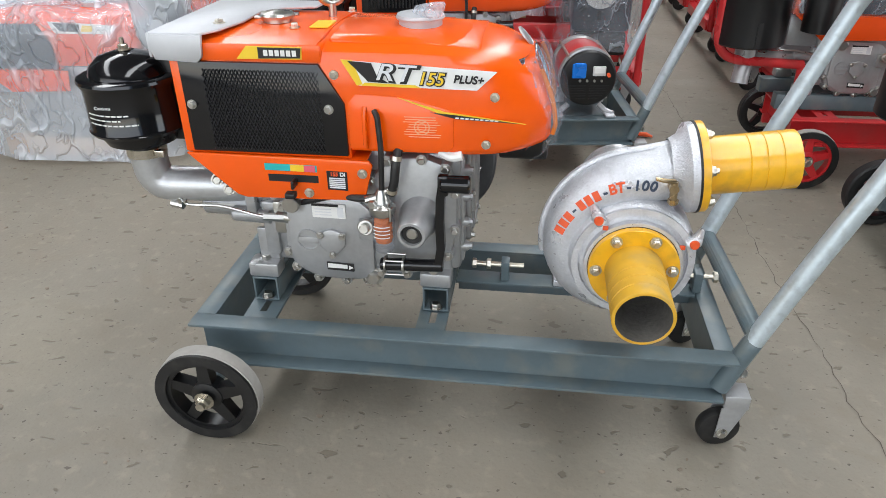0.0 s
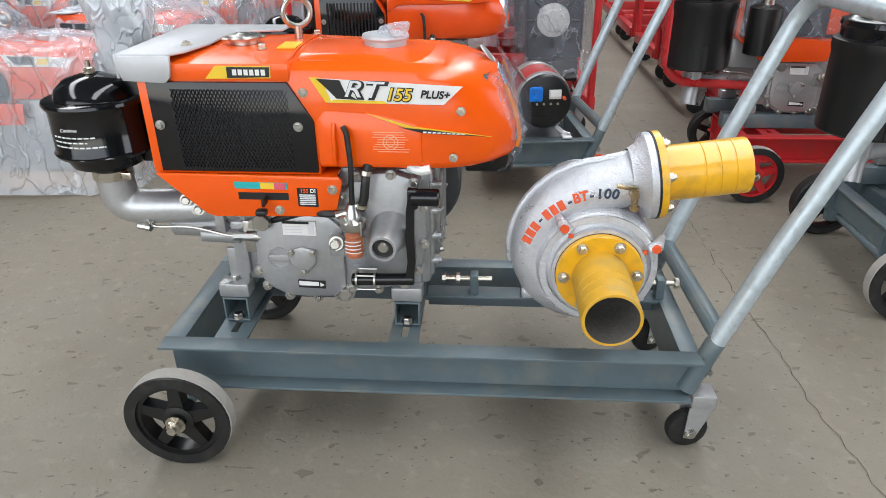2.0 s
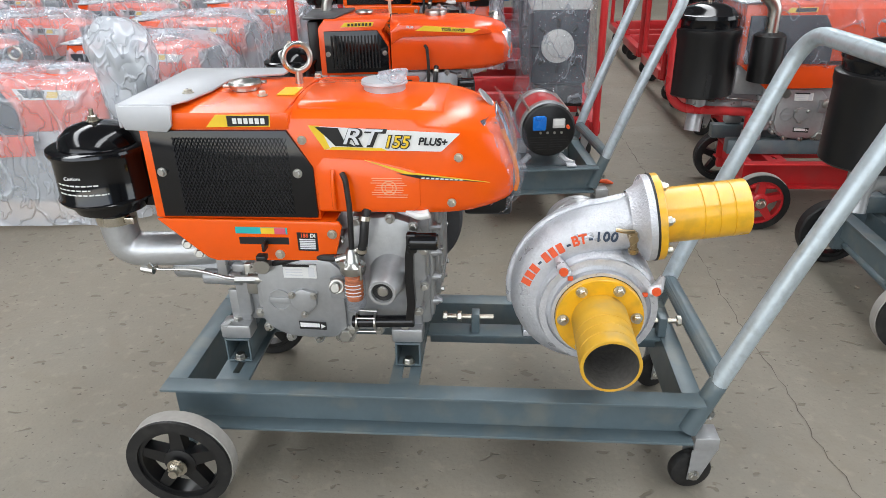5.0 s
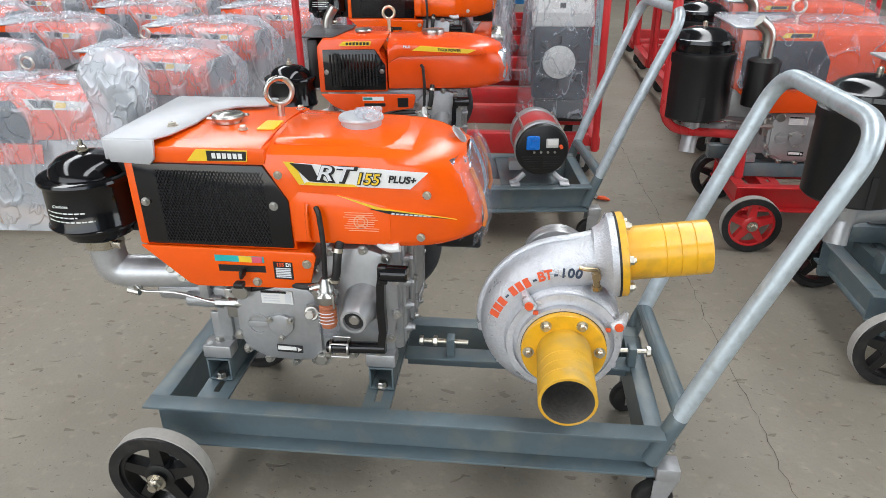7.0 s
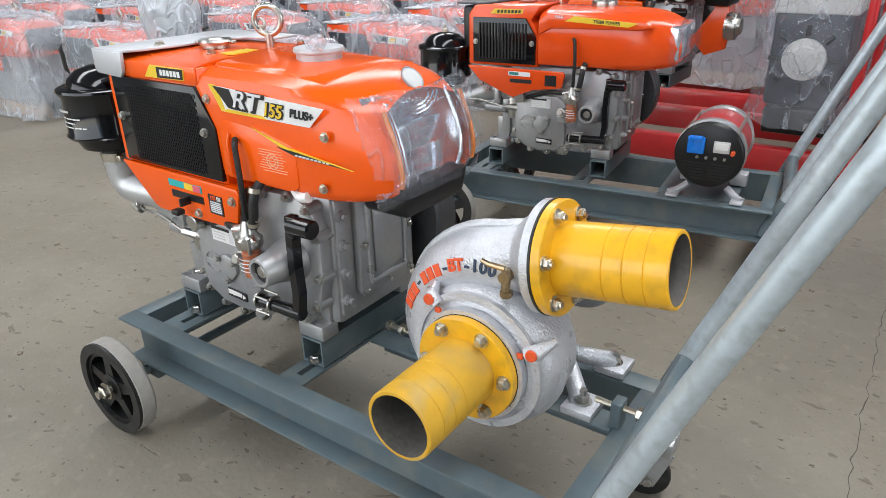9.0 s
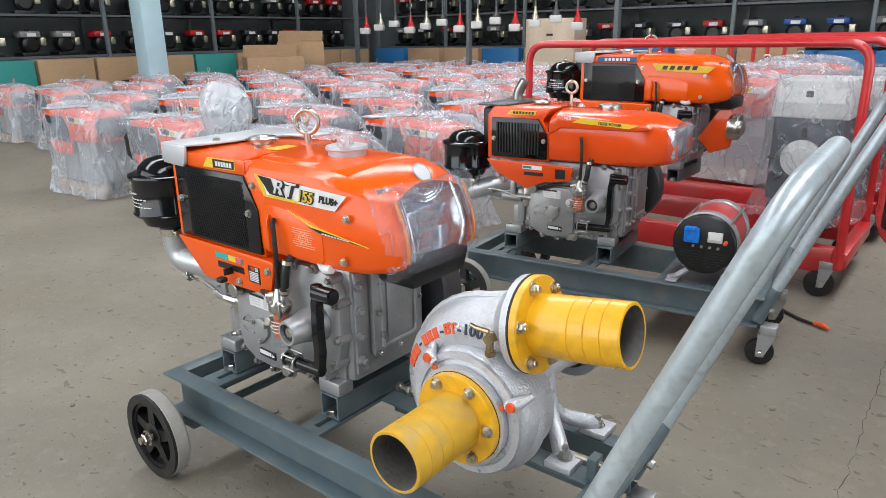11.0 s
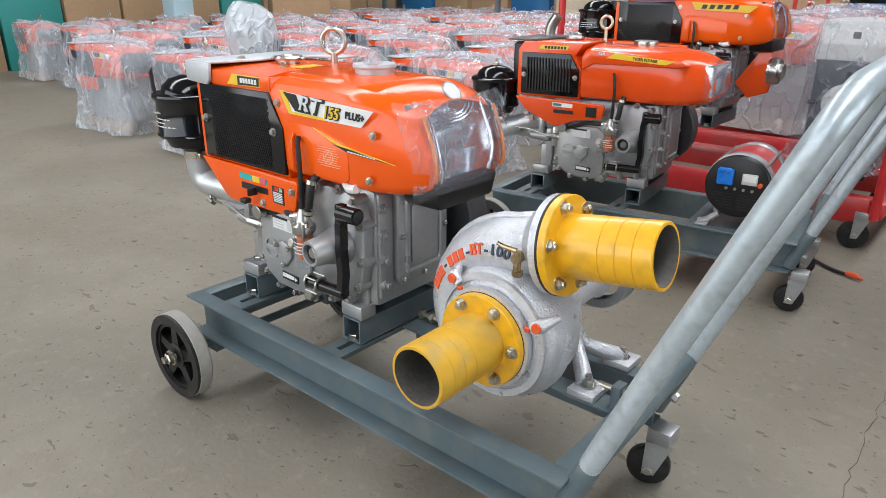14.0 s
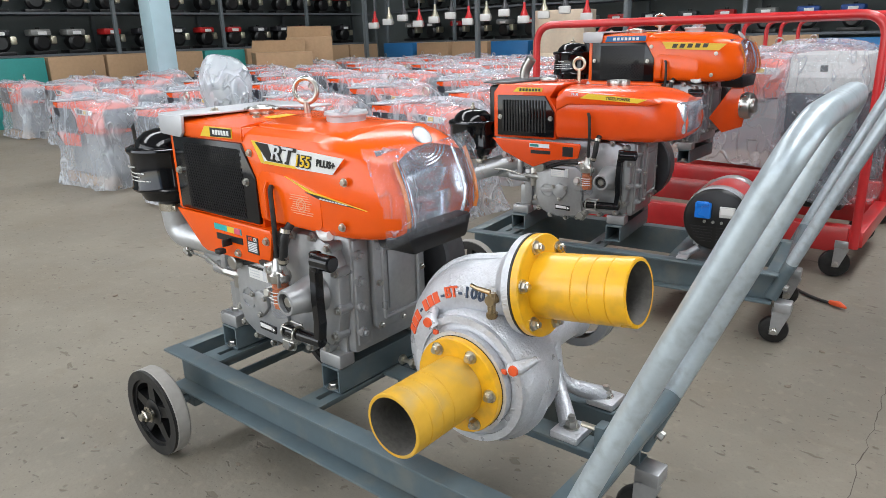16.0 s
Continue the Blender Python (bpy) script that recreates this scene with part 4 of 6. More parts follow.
    plate(bm, [(-0.332, 0.325), (-0.292, 0.3245), (-0.292, 0.333), (-0.332, 0.335)], "xz", 0.0845, 0.0852)
    plate(bm, [(-0.289, 0.322), (-0.280, 0.327), (-0.289, 0.332)], "xz", 0.0845, 0.0852)
    part("white_field", bm, WHITE, d)


def flywheel(e):
    bm = B()
    lathe(bm, (-0.155, 0.372, 0.445), (0, 1, 0), [(0, 0.02), (0, 0.134), (0.006, 0.14), (0.06, 0.14), (0.066, 0.134), (0.066, 0.11), (0.03, 0.10), (0.03, 0.02)], 56)
    part("flywheel", bm, mat_fly, e, "dark machined flywheel")
    part("crankshaft", cyl(B(), (-0.15, 0.34, 0.44), (-0.15, 0.47, 0.44), 0.022), STEEL, e)


mat_fly = mat("dark_iron", (0.09, 0.09, 0.095), 0.45, metal=0.6, var=0.15, grain=60)


def crank_handle(e):
    bm = B()
    cyl(bm, (-0.098, 0.062, 0.532), (-0.044, 0.062, 0.532), 0.0165, seg=18, bev=0.003)
    box(bm, -0.103, -0.083, 0.052, 0.072, 0.51, 0.55, 0.004)
    for a, b in zip([(-0.094, 0.53), (-0.098, 0.505), (-0.1, 0.45), (-0.098, 0.40)], [(-0.098, 0.505), (-0.1, 0.45), (-0.098, 0.40), (-0.105, 0.352)]):
        plate(bm, [(a[0] - 0.008, a[1]), (a[0] + 0.008, a[1]), (b[0] + 0.008, b[1]), (b[0] - 0.008, b[1])], "xz", 0.054, 0.074)
    h = part("starting_handle", bm, BLACK, e, "gloss black cranked starting handle")
    bm = B()
    cyl(bm, (-0.095, 0.064, 0.358), (-0.218, 0.064, 0.354), 0.0125, seg=18, bev=0.002)
    part("grip", bm, BLACK, h)
    bm = B()
    for x in (-0.206, -0.17):
        ringtube(bm, (x, 0.064, 0.3555), (x - 0.004, 0.064, 0.3555), 0.017, 0.0128, 16)
    for q in ((0.05, 0.37), (0.05, 0.34), (0.075, 0.372)):
        cyl(bm, (-0.206, q[0], q[1]), (-0.17, q[0], q[1]), 0.0022, seg=8)
    part("clip", bm, STEEL, h, "bright wire clip")


def fuel_filter(e):
    x, y = -0.207, 0.058
    f = part("fuel_filter", lathe(B(), (x, y, 0.468), (0, 0, 1), [(0, 0.0225), (0.004, 0.0245), (0.016, 0.0245), (0.021, 0.018), (0.03, 0.014), (0.042, 0.012), (0.05, 0.008)], 20), STEEL, e, "fuel filter with a clear bowl")
    part("element", lathe(B(), (x, y, 0.41), (0, 0, 1), [(0, 0.0155)] + [(0.004 + 0.0045 * i, 0.0175 if i % 2 else 0.0158) for i in range(12)] + [(0.058, 0.0155)], 20), FILTER, f, "orange paper element")
    part("bowl", lathe(B(), (x, y, 0.388), (0, 0, 1), [(0, 0.006), (0.002, 0.017), (0.010, 0.0215), (0.082, 0.0222)], 24, caps=False), LENS, f, "clear plastic bowl")
    bm = B()
    for i in range(4):
        z = 0.425 + i * 0.0075
        vs = []
        for k in range(7):
            a = -0.75 + k * 0.25
            vs.append((bm.verts.new((x + 0.0228 * math.sin(a), y - 0.0228 * math.cos(a), z)), bm.verts.new((x + 0.0228 * math.sin(a), y - 0.0228 * math.cos(a), z + 0.002))))
        for p, q in zip(vs, vs[1:]):
            bm.faces.new((p[0], q[0], q[1], p[1]))
    part("print_bar", bm, WHITE, f)
    bm = B()
    cyl(bm, (x, y, 0.505), (x - 0.03, y - 0.008, 0.497), 0.007, seg=10)
    cyl(bm, (x, y, 0.51), (x + 0.03, y, 0.525), 0.006, seg=10)
    hexbolt(bm, (x - 0.012, y - 0.006, 0.492), (-0.3, -1, 0), 0.009, 0.012)
    box(bm, x + 0.016, x + 0.02, y - 0.02, y - 0.012, 0.46, 0.49, 0.001)
    part("cock", bm, STEEL, f, "steel fuel cock with lever")
    bm = B()
    sweep(bm, bend([(-0.214, 0.066, 0.662), (-0.207, 0.057, 0.655), (-0.203, 0.055, 0.60), (-0.206, 0.056, 0.51)], 0.015), 0.0052, 10)
    part("sight_hose", bm, RUBBER, e, "thin black fuel hose")
    bm = B()
    sweep(bm, bend([(-0.176, 0.075, 0.588), (-0.178, 0.058, 0.57), (-0.182, 0.055, 0.53), (-0.19, 0.058, 0.508)], 0.02), 0.0085, 12)
    sweep(bm, bend([(-0.215, 0.058, 0.50), (-0.25, 0.055, 0.497), (-0.30, 0.08, 0.492), (-0.36, 0.09, 0.47), (-0.41, 0.1, 0.455)], 0.03), 0.007, 10)
    part("fuel_hose", bm, RUBBER, e, "thick black rubber fuel hoses")
    bm = B()
    ringtube(bm, (-0.177, 0.062, 0.582), (-0.178, 0.06, 0.574), 0.0105, 0.0085, 14)
    ringtube(bm, (-0.187, 0.057, 0.518), (-0.188, 0.057, 0.511), 0.0105, 0.0085, 14)
    part("hose_clip", bm, ZINC, e)


def fuel_lines(e):
    bm = B()
    sweep(bm, bend([(-0.415, 0.095, 0.428), (-0.46, 0.09, 0.43), (-0.54, 0.1, 0.445), (-0.62, 0.105, 0.44), (-0.648, 0.112, 0.452), (-0.64, 0.122, 0.48)], 0.03), 0.0032, 8)
    part("injector_pipe", bm, STEEL, e, "thin bent steel injector pipe")
    bm = B()
    cyl(bm, (-0.415, 0.095, 0.428), (-0.455, 0.09, 0.43), 0.0085, seg=6)
    cyl(bm, (-0.43, 0.1, 0.428), (-0.40, 0.1, 0.427), 0.012, seg=16)
    box(bm, -0.438, -0.415, 0.098, 0.13, 0.39, 0.46, 0.004)
    hexbolt(bm, (-0.64, 0.115, 0.476), (0, -0.3, 1), 0.009, 0.01)
    hexbolt(bm, (-0.628, 0.108, 0.45), (-0.3, -1, 0), 0.008, 0.008)
    cyl(bm, (-0.655, 0.112, 0.44), (-0.63, 0.11, 0.436), 0.009, seg=10)
    part("pipe_union", bm, STEEL, e)
    bm = B()
    cyl(bm, (-0.60, 0.15, 0.43), (-0.46, 0.15, 0.425), 0.026, seg=20, bev=0.004)
    cyl(bm, (-0.53, 0.12, 0.42), (-0.45, 0.118, 0.418), 0.016, seg=16, bev=0.002)
    box(bm, -0.47, -0.44, 0.115, 0.16, 0.33, 0.45, 0.005)
    part("injection_pump", bm, CASTING, e, "cast injection pump body")


def engine_one(label, front=True):
    """The orange single cylinder diesel engine; the one on the front trolley carries all its decals and film."""
    e = thing("diesel_engine", (-0.25, 0.222, 0.286), label, "engine", "engines on trolleys")
    hood = part("bonnet", bonnet(B(), nose=False), ORANGE, e, "glossy orange fuel tank bonnet", 0.75)
    # shallow side panel and rib
    bm = B()
    plate(bm, [(-0.262, 0.590), (-0.262, 0.672), (-0.246, 0.690), (-0.16, 0.686), (-0.085, 0.668), (-0.075, 0.66), (-0.075, 0.60), (-0.085, 0.59)], "xz", 0.0698, 0.0722, 0.001)
    part("side_panel", bm, ORANGE, hood)
    bm = B()
    sweep(bm, [(-0.232, 0.070, 0.668), (-0.232, 0.064, 0.655), (-0.232, 0.064, 0.60), (-0.232, 0.070, 0.592)], 0.0042, 10)
    part("sight_strip", bm, ORANGE, hood)
    # radiator shell with a sloping shoulder over the bonnet
    bm = B()
    plate(bm, [(-0.577, 0.568), (-0.262, 0.568), (-0.262, 0.676), (-0.286, 0.722), (-0.302, 0.744), (-0.302, 0.770), (-0.577, 0.770)], "xz", 0.0745, 0.37, 0.003)
    shell = part("radiator_shell", bm, ORANGE, e, "orange radiator shell", 0.7)
    bm = B()
    box(bm, -0.577, -0.304, 0.0715, 0.0745, 0.742, 0.771, 0.001)
    box(bm, -0.5775, -0.5605, 0.0715, 0.0745, 0.572, 0.741, 0.001)
    prof = []
    for k in range(13):
        s = -1 + k / 6
        prof.append((YC + s * 0.1505, 0.7705 + 0.009 * (1 - s * s) ** 0.7))
    plate(bm, prof, "yz", -0.575, -0.309, 0.0)
    part("top_skin", bm, ORANGE, shell, "", 0.7)
    # raised tank lid with its split line
    bm = B()
    for a, b, hw in ((-0.297, -0.03, 0.112),):
        n = 8
        top, bot = [], []
        for k in range(n + 1):
            s = -1 + 2 * k / n
            zz = 0.767 + 0.012 * (1 - (s * hw / 0.13) ** 2) + 0.0015
            top.append((YC + s * hw, zz))
        for x0, x1 in ((a, b),):
            vs = []
            for x, dz in ((x0, 0.0), (x0 + 0.004, 0.004), (x1 - 0.006, 0.003 - 0.010 * (x1 > -0.1)), (x1, -0.002 - 0.012 * (x1 > -0.1))):
                vs.append([bm.verts.new((x, y, z + dz)) for y, z in top])
            for p, q in zip(vs, vs[1:]):
                for i in range(n):
                    bm.faces.new((p[i], p[i + 1], q[i + 1], q[i]))
    lid = part("tank_top", bm, ORANGE, hood, "", 1.0)
    sol = lid.modifiers.new("thick", "SOLIDIFY")
    sol.thickness, sol.offset = 0.012, -1
    # caps, lifting eye, silver guard
    bm = B()
    lathe(bm, (-0.154, 0.223, 0.776), (0, 0, 1), [(0, 0.040), (0.012, 0.040), (0.013, 0.044), (0.016, 0.045), (0.021, 0.043), (0.022, 0.03), (0.0215, 0.0)], 36, caps=False)
    cap = part("tank_cap", bm, SILVER, hood, "silver tank cap with a scrap of film")
    bm = B()
    sweep(bm, [(-0.16, 0.235, 0.7985), (-0.138, 0.20, 0.803), (-0.115, 0.185, 0.813), (-0.105, 0.18, 0.823)], [0.012, 0.018, 0.014, 0.004], 6)
    part("film_scrap", bm, FILM, cap)
    bm = B()
    lathe(bm, (-0.424, 0.215, 0.780), (0, 0, 1), [(0, 0.026), (0.006, 0.026), (0.007, 0.032), (0.012, 0.033), (0.016, 0.030), (0.017, 0.015), (0.019, 0.012), (0.019, 0.0)], 32, caps=False)
    for a in (0.5, 3.64):
        box(bm, -0.424 + 0.033 * math.cos(a) - 0.008, -0.424 + 0.033 * math.cos(a) + 0.008, 0.215 + 0.033 * math.sin(a) - 0.006, 0.215 + 0.033 * math.sin(a) + 0.006, 0.787, 0.793, 0.002)
    part("radiator_cap", bm, STEEL, e, "bright pressed radiator cap")
    bm = B()
    ring = [(-0.333 + 0.0, 0.272 + 0.0265 * math.sin(t), 0.829 + 0.0265 * math.cos(t)) for t in (2 * math.pi * i / 24 for i in range(25))]
    turn = Matrix.Translation((-0.333, 0.272, 0)) @ Matrix.Rotation(radians(-62), 4, "Z") @ Matrix.Translation((0.333, -0.272, 0))
    sweep(bm, [turn @ Vector(p) for p in ring], 0.0058, 12, caps=False)
    cyl(bm, (-0.333, 0.272, 0.772), (-0.333, 0.272, 0.804), 0.0075, seg=12)
    part("lifting_eye", bm, STEEL, e, "steel ring lifting eye")
    bm = B()
    for q in ((-0.375, 0.165, 0.779), (-0.31, 0.33, 0.777)):
        hexbolt(bm, q, (0, 0, 1), 0.007, 0.007)
    part("top_bolt", bm, ZINC, e)
    bm = B()
    plate(bm, [(-0.348, 0.165), (-0.314, 0.165), (-0.314, 0.225), (-0.348, 0.225)], "xy", 0.7795, 0.7815)
    part("warning_label", bm, YEL, shell, "small yellow warning label")
    bm = B()
    plate(bm, [(-0.603, 0.066), (-0.512, 0.066), (-0.492, 0.10), (-0.475, 0.18), (-0.475, 0.27), (-0.44, 0.31), (-0.38, 0.325), (-0.375, 0.385), (-0.603, 0.385)], "xy", 0.783, 0.788, 0.002)
    plate(bm, [(-0.603, 0.758), (-0.598, 0.742), (-0.522, 0.738), (-0.512, 0.748), (-0.507, 0.785), (-0.603, 0.785)], "xz", 0.0625, 0.0705, 0.002)
    box(bm, -0.609, -0.603, 0.066, 0.385, 0.745, 0.787, 0.002)
    g = part("muffler_guard", bm, SILVER, e, "silver painted sheet metal top guard")
    bm = B()
    hexbolt(bm, (-0.51, 0.15, 0.788), (0, 0, 1), 0.008, 0.005)
    part("guard_bolt", bm, ZINC, g)
    bm = B()
    box(bm, -0.635, -0.58, 0.12, 0.36, 0.57, 0.775, 0.012)
    part("radiator_tank", bm, SATIN, e, "dark radiator side tank")
    # exhaust elbow, still in its bag
    if front:
        bm = B()
        sweep(bm, bend([(-0.66, 0.33, 0.66), (-0.695, 0.33, 0.72), (-0.705, 0.325, 0.80), (-0.725, 0.315, 0.855)], 0.05), 0.034, 20)
        part("exhaust_elbow", bm, STEEL, e, "bright exhaust elbow")
        bm = B()
        lathe(bm, (-0.706, 0.324, 0.705), (-0.09, 0, 1), [(0, 0.050), (0.015, 0.055), (0.03, 0.058), (0.05, 0.060), (0.07, 0.060), (0.09, 0.062), (0.11, 0.064), (0.13, 0.064), (0.15, 0.062), (0.168, 0.056), (0.182, 0.046), (0.194, 0.030), (0.20, 0.010)], 44)
        crumple(bm, 0.010, 24, 7.7)
        part("elbow_bag", bm, FILM_BAG, e, "crumpled plastic bag over the exhaust", 1.5)
    # sloping bracket under the radiator
    out = [(-0.574, 0.572), (-0.228, 0.569), (-0.222, 0.56), (-0.240, 0.490), (-0.470, 0.486), (-0.487, 0.492)]
    bk = part("control_bracket", plate(B(), out, "xz", 0.0605, 0.068, 0.002), ORANGE, e, "orange control bracket")
    part("slot", box(B(), -0.42, -0.325, 0.0592, 0.0604, 0.523, 0.537), INK, bk)
    part("bracket_return", box(B(), -0.57, -0.235, 0.069, 0.12, 0.562, 0.5675, 0.001), ORANGE, bk)
    bm = B()
    box(bm, -0.372, -0.366, 0.038, 0.062, 0.516, 0.532, 0.002)
    box(bm, -0.381, -0.361, 0.024, 0.042, 0.503, 0.514, 0.003)
    part("speed_lever", bm, SATIN, bk, "black speed lever")
    bm = B()
    for q in ((-0.241, 0.0605, 0.545), (-0.345, 0.0605, 0.502)):
        hexbolt(bm, q, (0, -1, 0), 0.007, 0.006)
    part("bracket_bolt", bm, ZINC, bk)
    bm = B()
    for x, y, z in ((-0.282, 0.072, 0.722), (-0.005, 0.070, 0.692), (-0.018, 0.070, 0.607)):
        hexbolt(bm, (x, y, z), (0, -1, 0), 0.0062, 0.005)
    part("bonnet_bolt", bm, ZINC, hood, "bonnet bolts")
    grille(e)
    if front:
        decals(e)
        lamp_film(e)
    else:
        plain_decals(e)
    lamp(e)
    air_cleaner(e)
    crankcase(e)
    flywheel(e)
    crank_handle(e)
    fuel_filter(e)
    fuel_lines(e)
    bm = B()
    sweep(bm, bend([(-0.10, 0.085, 0.585), (-0.08, 0.075, 0.578), (-0.06, 0.075, 0.583)], 0.01), 0.009, 10)
    part("wire_connector", bm, WHITE, e, "white wiring connector")
    for i, (x, half) in enumerate(((-0.475, 0.0265), (-0.115, 0.0265))):
        bm = B()
        z0, z1, t = 0.2305, 0.2855, 0.004
        for a, b, c, d in ((x - half, x + half, z0, z0 + t), (x - half, x + half, z1 - t, z1), (x - half, x - half + t, z0 + t, z1 - t), (x + half - t, x + half, z0 + t, z1 - t)):
            box(bm, a, b, 0.092, 0.385, c, d, 0.0008)
        mt = part("mounting_tube", bm, FRAME, e, "blue grey square tube engine mount")
        bm = B()
        for y in (0.118, 0.345):
            hexbolt(bm, (x, y, 0.315), (0, 0, 1), 0.010, 0.010)
            hexbolt(bm, (x, y - 0.02, 0.235), (0, 0, 1), 0.010, 0.010)
        part("mount_bolt", bm, STEEL, mt)
    return e


# ---- centrifugal pump ----
def pump():
    cx, cz, cy = 0.260, 0.3835, 0.137
    p = thing("water_pump", (cx, 0.25, 0.23), "silver cast centrifugal pump with yellow flanged pipes", "pump")
    bm = B()
    pts, rad = [], []
    n = 40
    for i in range(n + 1):
        s = i / n
        a = radians(55 - 325 * s)
        rc = 0.080 + 0.066 * s ** 1.4
        pts.append((cx + rc * math.cos(a), cy, cz + rc * math.sin(a)))
        rad.append(0.034 + 0.014 * s)
    pts += [(cx + 0.025, cy + 0.002, cz + 0.151), (cx + 0.055, cy + 0.004, cz + 0.160), (cx + 0.084, cy + 0.005, cz + 0.167)]
    rad += [0.049, 0.051, 0.0535]
    sweep(bm, pts, rad, 22)
    lathe(bm, (cx, cy - 0.062, cz), (0, 1, 0), [(0, 0.075), (0.004, 0.108), (0.012, 0.116), (0.03, 0.120), (0.10, 0.120), (0.13, 0.09), (0.135, 0.05)], 48)
    v = part("volute", bm, PUMP, p, "rough silver painted spiral casing", 1.0)
    bm = B()
    ringtube(bm, (cx, cy - 0.056, cz), (cx, cy - 0.064, cz), 0.112, 0.100, 48)
    lathe(bm, (cx, cy - 0.077, cz), (0, 1, 0), [(0, 0.090), (0.014, 0.090), (0.018, 0.084)], 40)
    part("suction_cover", bm, PUMP, v)
    bm = B()
    rim = []
    for i in range(28, n + 1):
        s0 = i / n
        a = radians(55 - 325 * s0)
        rc = 0.080 + 0.066 * s0 ** 1.4 + 0.036 + 0.014 * s0
        rim.append((cx + rc * math.cos(a), cy + 0.012, cz + rc * math.sin(a)))
    rim.append((cx + 0.05, cy + 0.014, cz + 0.208))
    sweep(bm, rim, 0.0075, 10)
    part("casing_seam", bm, PUMP, v)
    for a, mx in ((128, 1), (27, 1)):
        t = radians(a)
        q = Vector((cx + 0.115 * math.cos(t), cy - 0.067, cz + 0.115 * math.sin(t)))
        w = Vector((math.cos(t), 0, math.sin(t)))
        bm = B()
        sweep(bm, [q - w * 0.012, q + w * 0.004, q + w * 0.02 + Vector((0, 0.03, 0))], [0.011, 0.012, 0.006], 12)
        lug = part("drain_lug", bm, PUMP, v)
        bm = B()
        lathe(bm, q + Vector((0, -0.013, 0)), (0, 1, 0), [(0, 0.0), (0, 0.008), (0.004, 0.009)], 14, caps=False)
        box(bm, q.x - w.x * 0.022 - 0.005, q.x - w.x * 0.022 + 0.005, q.y - 0.008, q.y - 0.003, q.z - w.z * 0.02 - 0.004, q.z - w.z * 0.02 + 0.004, 0.001)
        part("red_mark", bm, REDP, lug, "orange red paint mark")
    # flanges and pipes
    def flanged(centre, axis, length, name, label, ro=0.0525, fr=0.0825):
        d = Vector(axis).normalized()
        c = Vector(centre)
        bm = B()
        lathe(bm, c, d, [(-0.001, 0.05), (0, fr), (0.012, fr), (0.0135, fr - 0.0015), (0.0135, 0.05)], 48, caps=False)
        fl = part(name + "_flange", bm, YELLOW, p, "yellow bolted flange")
        bm = B()
        lathe(bm, c, -d, [(0.0005, 0.05), (0.0005, fr + 0.001), (0.004, fr + 0.001), (0.004, 0.05)], 48, caps=False)
        part("gasket", bm, RUBBER, fl)
        _, a, b = ring_frame(d)
        bm = B()
        for i in range(6):
            t = math.pi / 3 * i + radians(3 if name == "suction" else -15)
            q = c + (a * math.cos(t) + b * math.sin(t)) * 0.0685
            hexbolt(bm, q + d * 0.0135, d, 0.0085, 0.008)
            cyl(bm, q + d * 0.02, q + d * 0.027, 0.005, seg=10)
        part("flange_bolt", bm, ZINC, fl, "zinc plated flange bolts")
        bm = B()
        L = length
        prof = [(0.0125, ro)]
        for k in (0.50, 0.66, 0.82):
            prof += [(L * k - 0.0012, ro), (L * k, ro - 0.0012), (L * k + 0.0012, ro)]
        prof += [(L - 0.0015, ro), (L, ro - 0.0015), (L, ro - 0.006)]
        lathe(bm, c, d, prof, 48, caps=False)
        pp = part(name + "_pipe", bm, YELLOW if name == "outlet" else DUSTY, p, label)
        bm = B()
        lathe(bm, c, d, [(L - 0.0002, ro - 0.0055), (L * 0.6, ro - 0.0065), (0.0, ro - 0.0065), (-0.02, ro - 0.02), (-0.02, 0.001)], 40, caps=False)
        part("bore", bm, RUST, pp, "bare rough bore")
    flanged((cx, cy - 0.078, cz), (0, -1, 0), 0.168, "suction", "yellow painted suction pipe with scribed rings")
    oc = Vector((cx + 0.096, cy + 0.004, cz + 0.170))
    flanged(oc, (1, 0.02, 0.13), 0.170, "outlet", "yellow painted outlet pipe with scribed rings")
    od = Vector((1, 0.02, 0.13)).normalized()
    bm = B()
    lathe(bm, oc, -od, [(0.0045, 0.05), (0.0045, 0.082), (0.017, 0.082), (0.020, 0.079), (0.028, 0.064), (0.045, 0.055)], 40, caps=False)
    part("outlet_collar", bm, PUMP, v)
    # drain cock
    q = Vector((cx + 0.052, cy - 0.052, cz + 0.155))
    bm = B()
    cyl(bm, q + Vector((0, 0.02, 0)), q + Vector((0, -0.018, 0)), 0.0085, seg=14)
    cyl(bm, q + Vector((0.0, -0.01, 0.012)), q + Vector((0.002, -0.014, -0.03)), 0.0068, seg=12)
    hexbolt(bm, q + Vector((0.002, -0.012, -0.018)), (0, 0, -1), 0.0095, 0.01, False)
    sweep(bm, [q + Vector((0.0, -0.014, 0.014)), q + Vector((-0.022, -0.02, 0.018)), q + Vector((-0.034, -0.018, 0.020))], [0.0045, 0.004, 0.0035], 8)
    part("priming_cock", bm, GOLD, p, "small brass priming cock")
    # stencilled lettering; the maker's name stays as bars
    def on_casing(deg, r0):
        """A pose on the casing's front slope, upright to the centre, at the angle deg and the radius r0."""
        k = min(1.0, (415 - deg) / 325)
        rc, rad = 0.080 + 0.066 * k ** 1.4, 0.034 + 0.014 * k
        dr = max(-0.9, min(0.9, (r0 - rc) / rad))
        a = radians(deg)
        lean = math.degrees(math.asin(dr))
        return pose(cx + r0 * math.cos(a), cy - rad * math.cos(math.asin(dr)), cz + r0 * math.sin(a), 90, 0, 0) @ pose(0, 0, 0, 0, 0, deg - 90) @ pose(0, 0, 0, -lean, 0, 0)

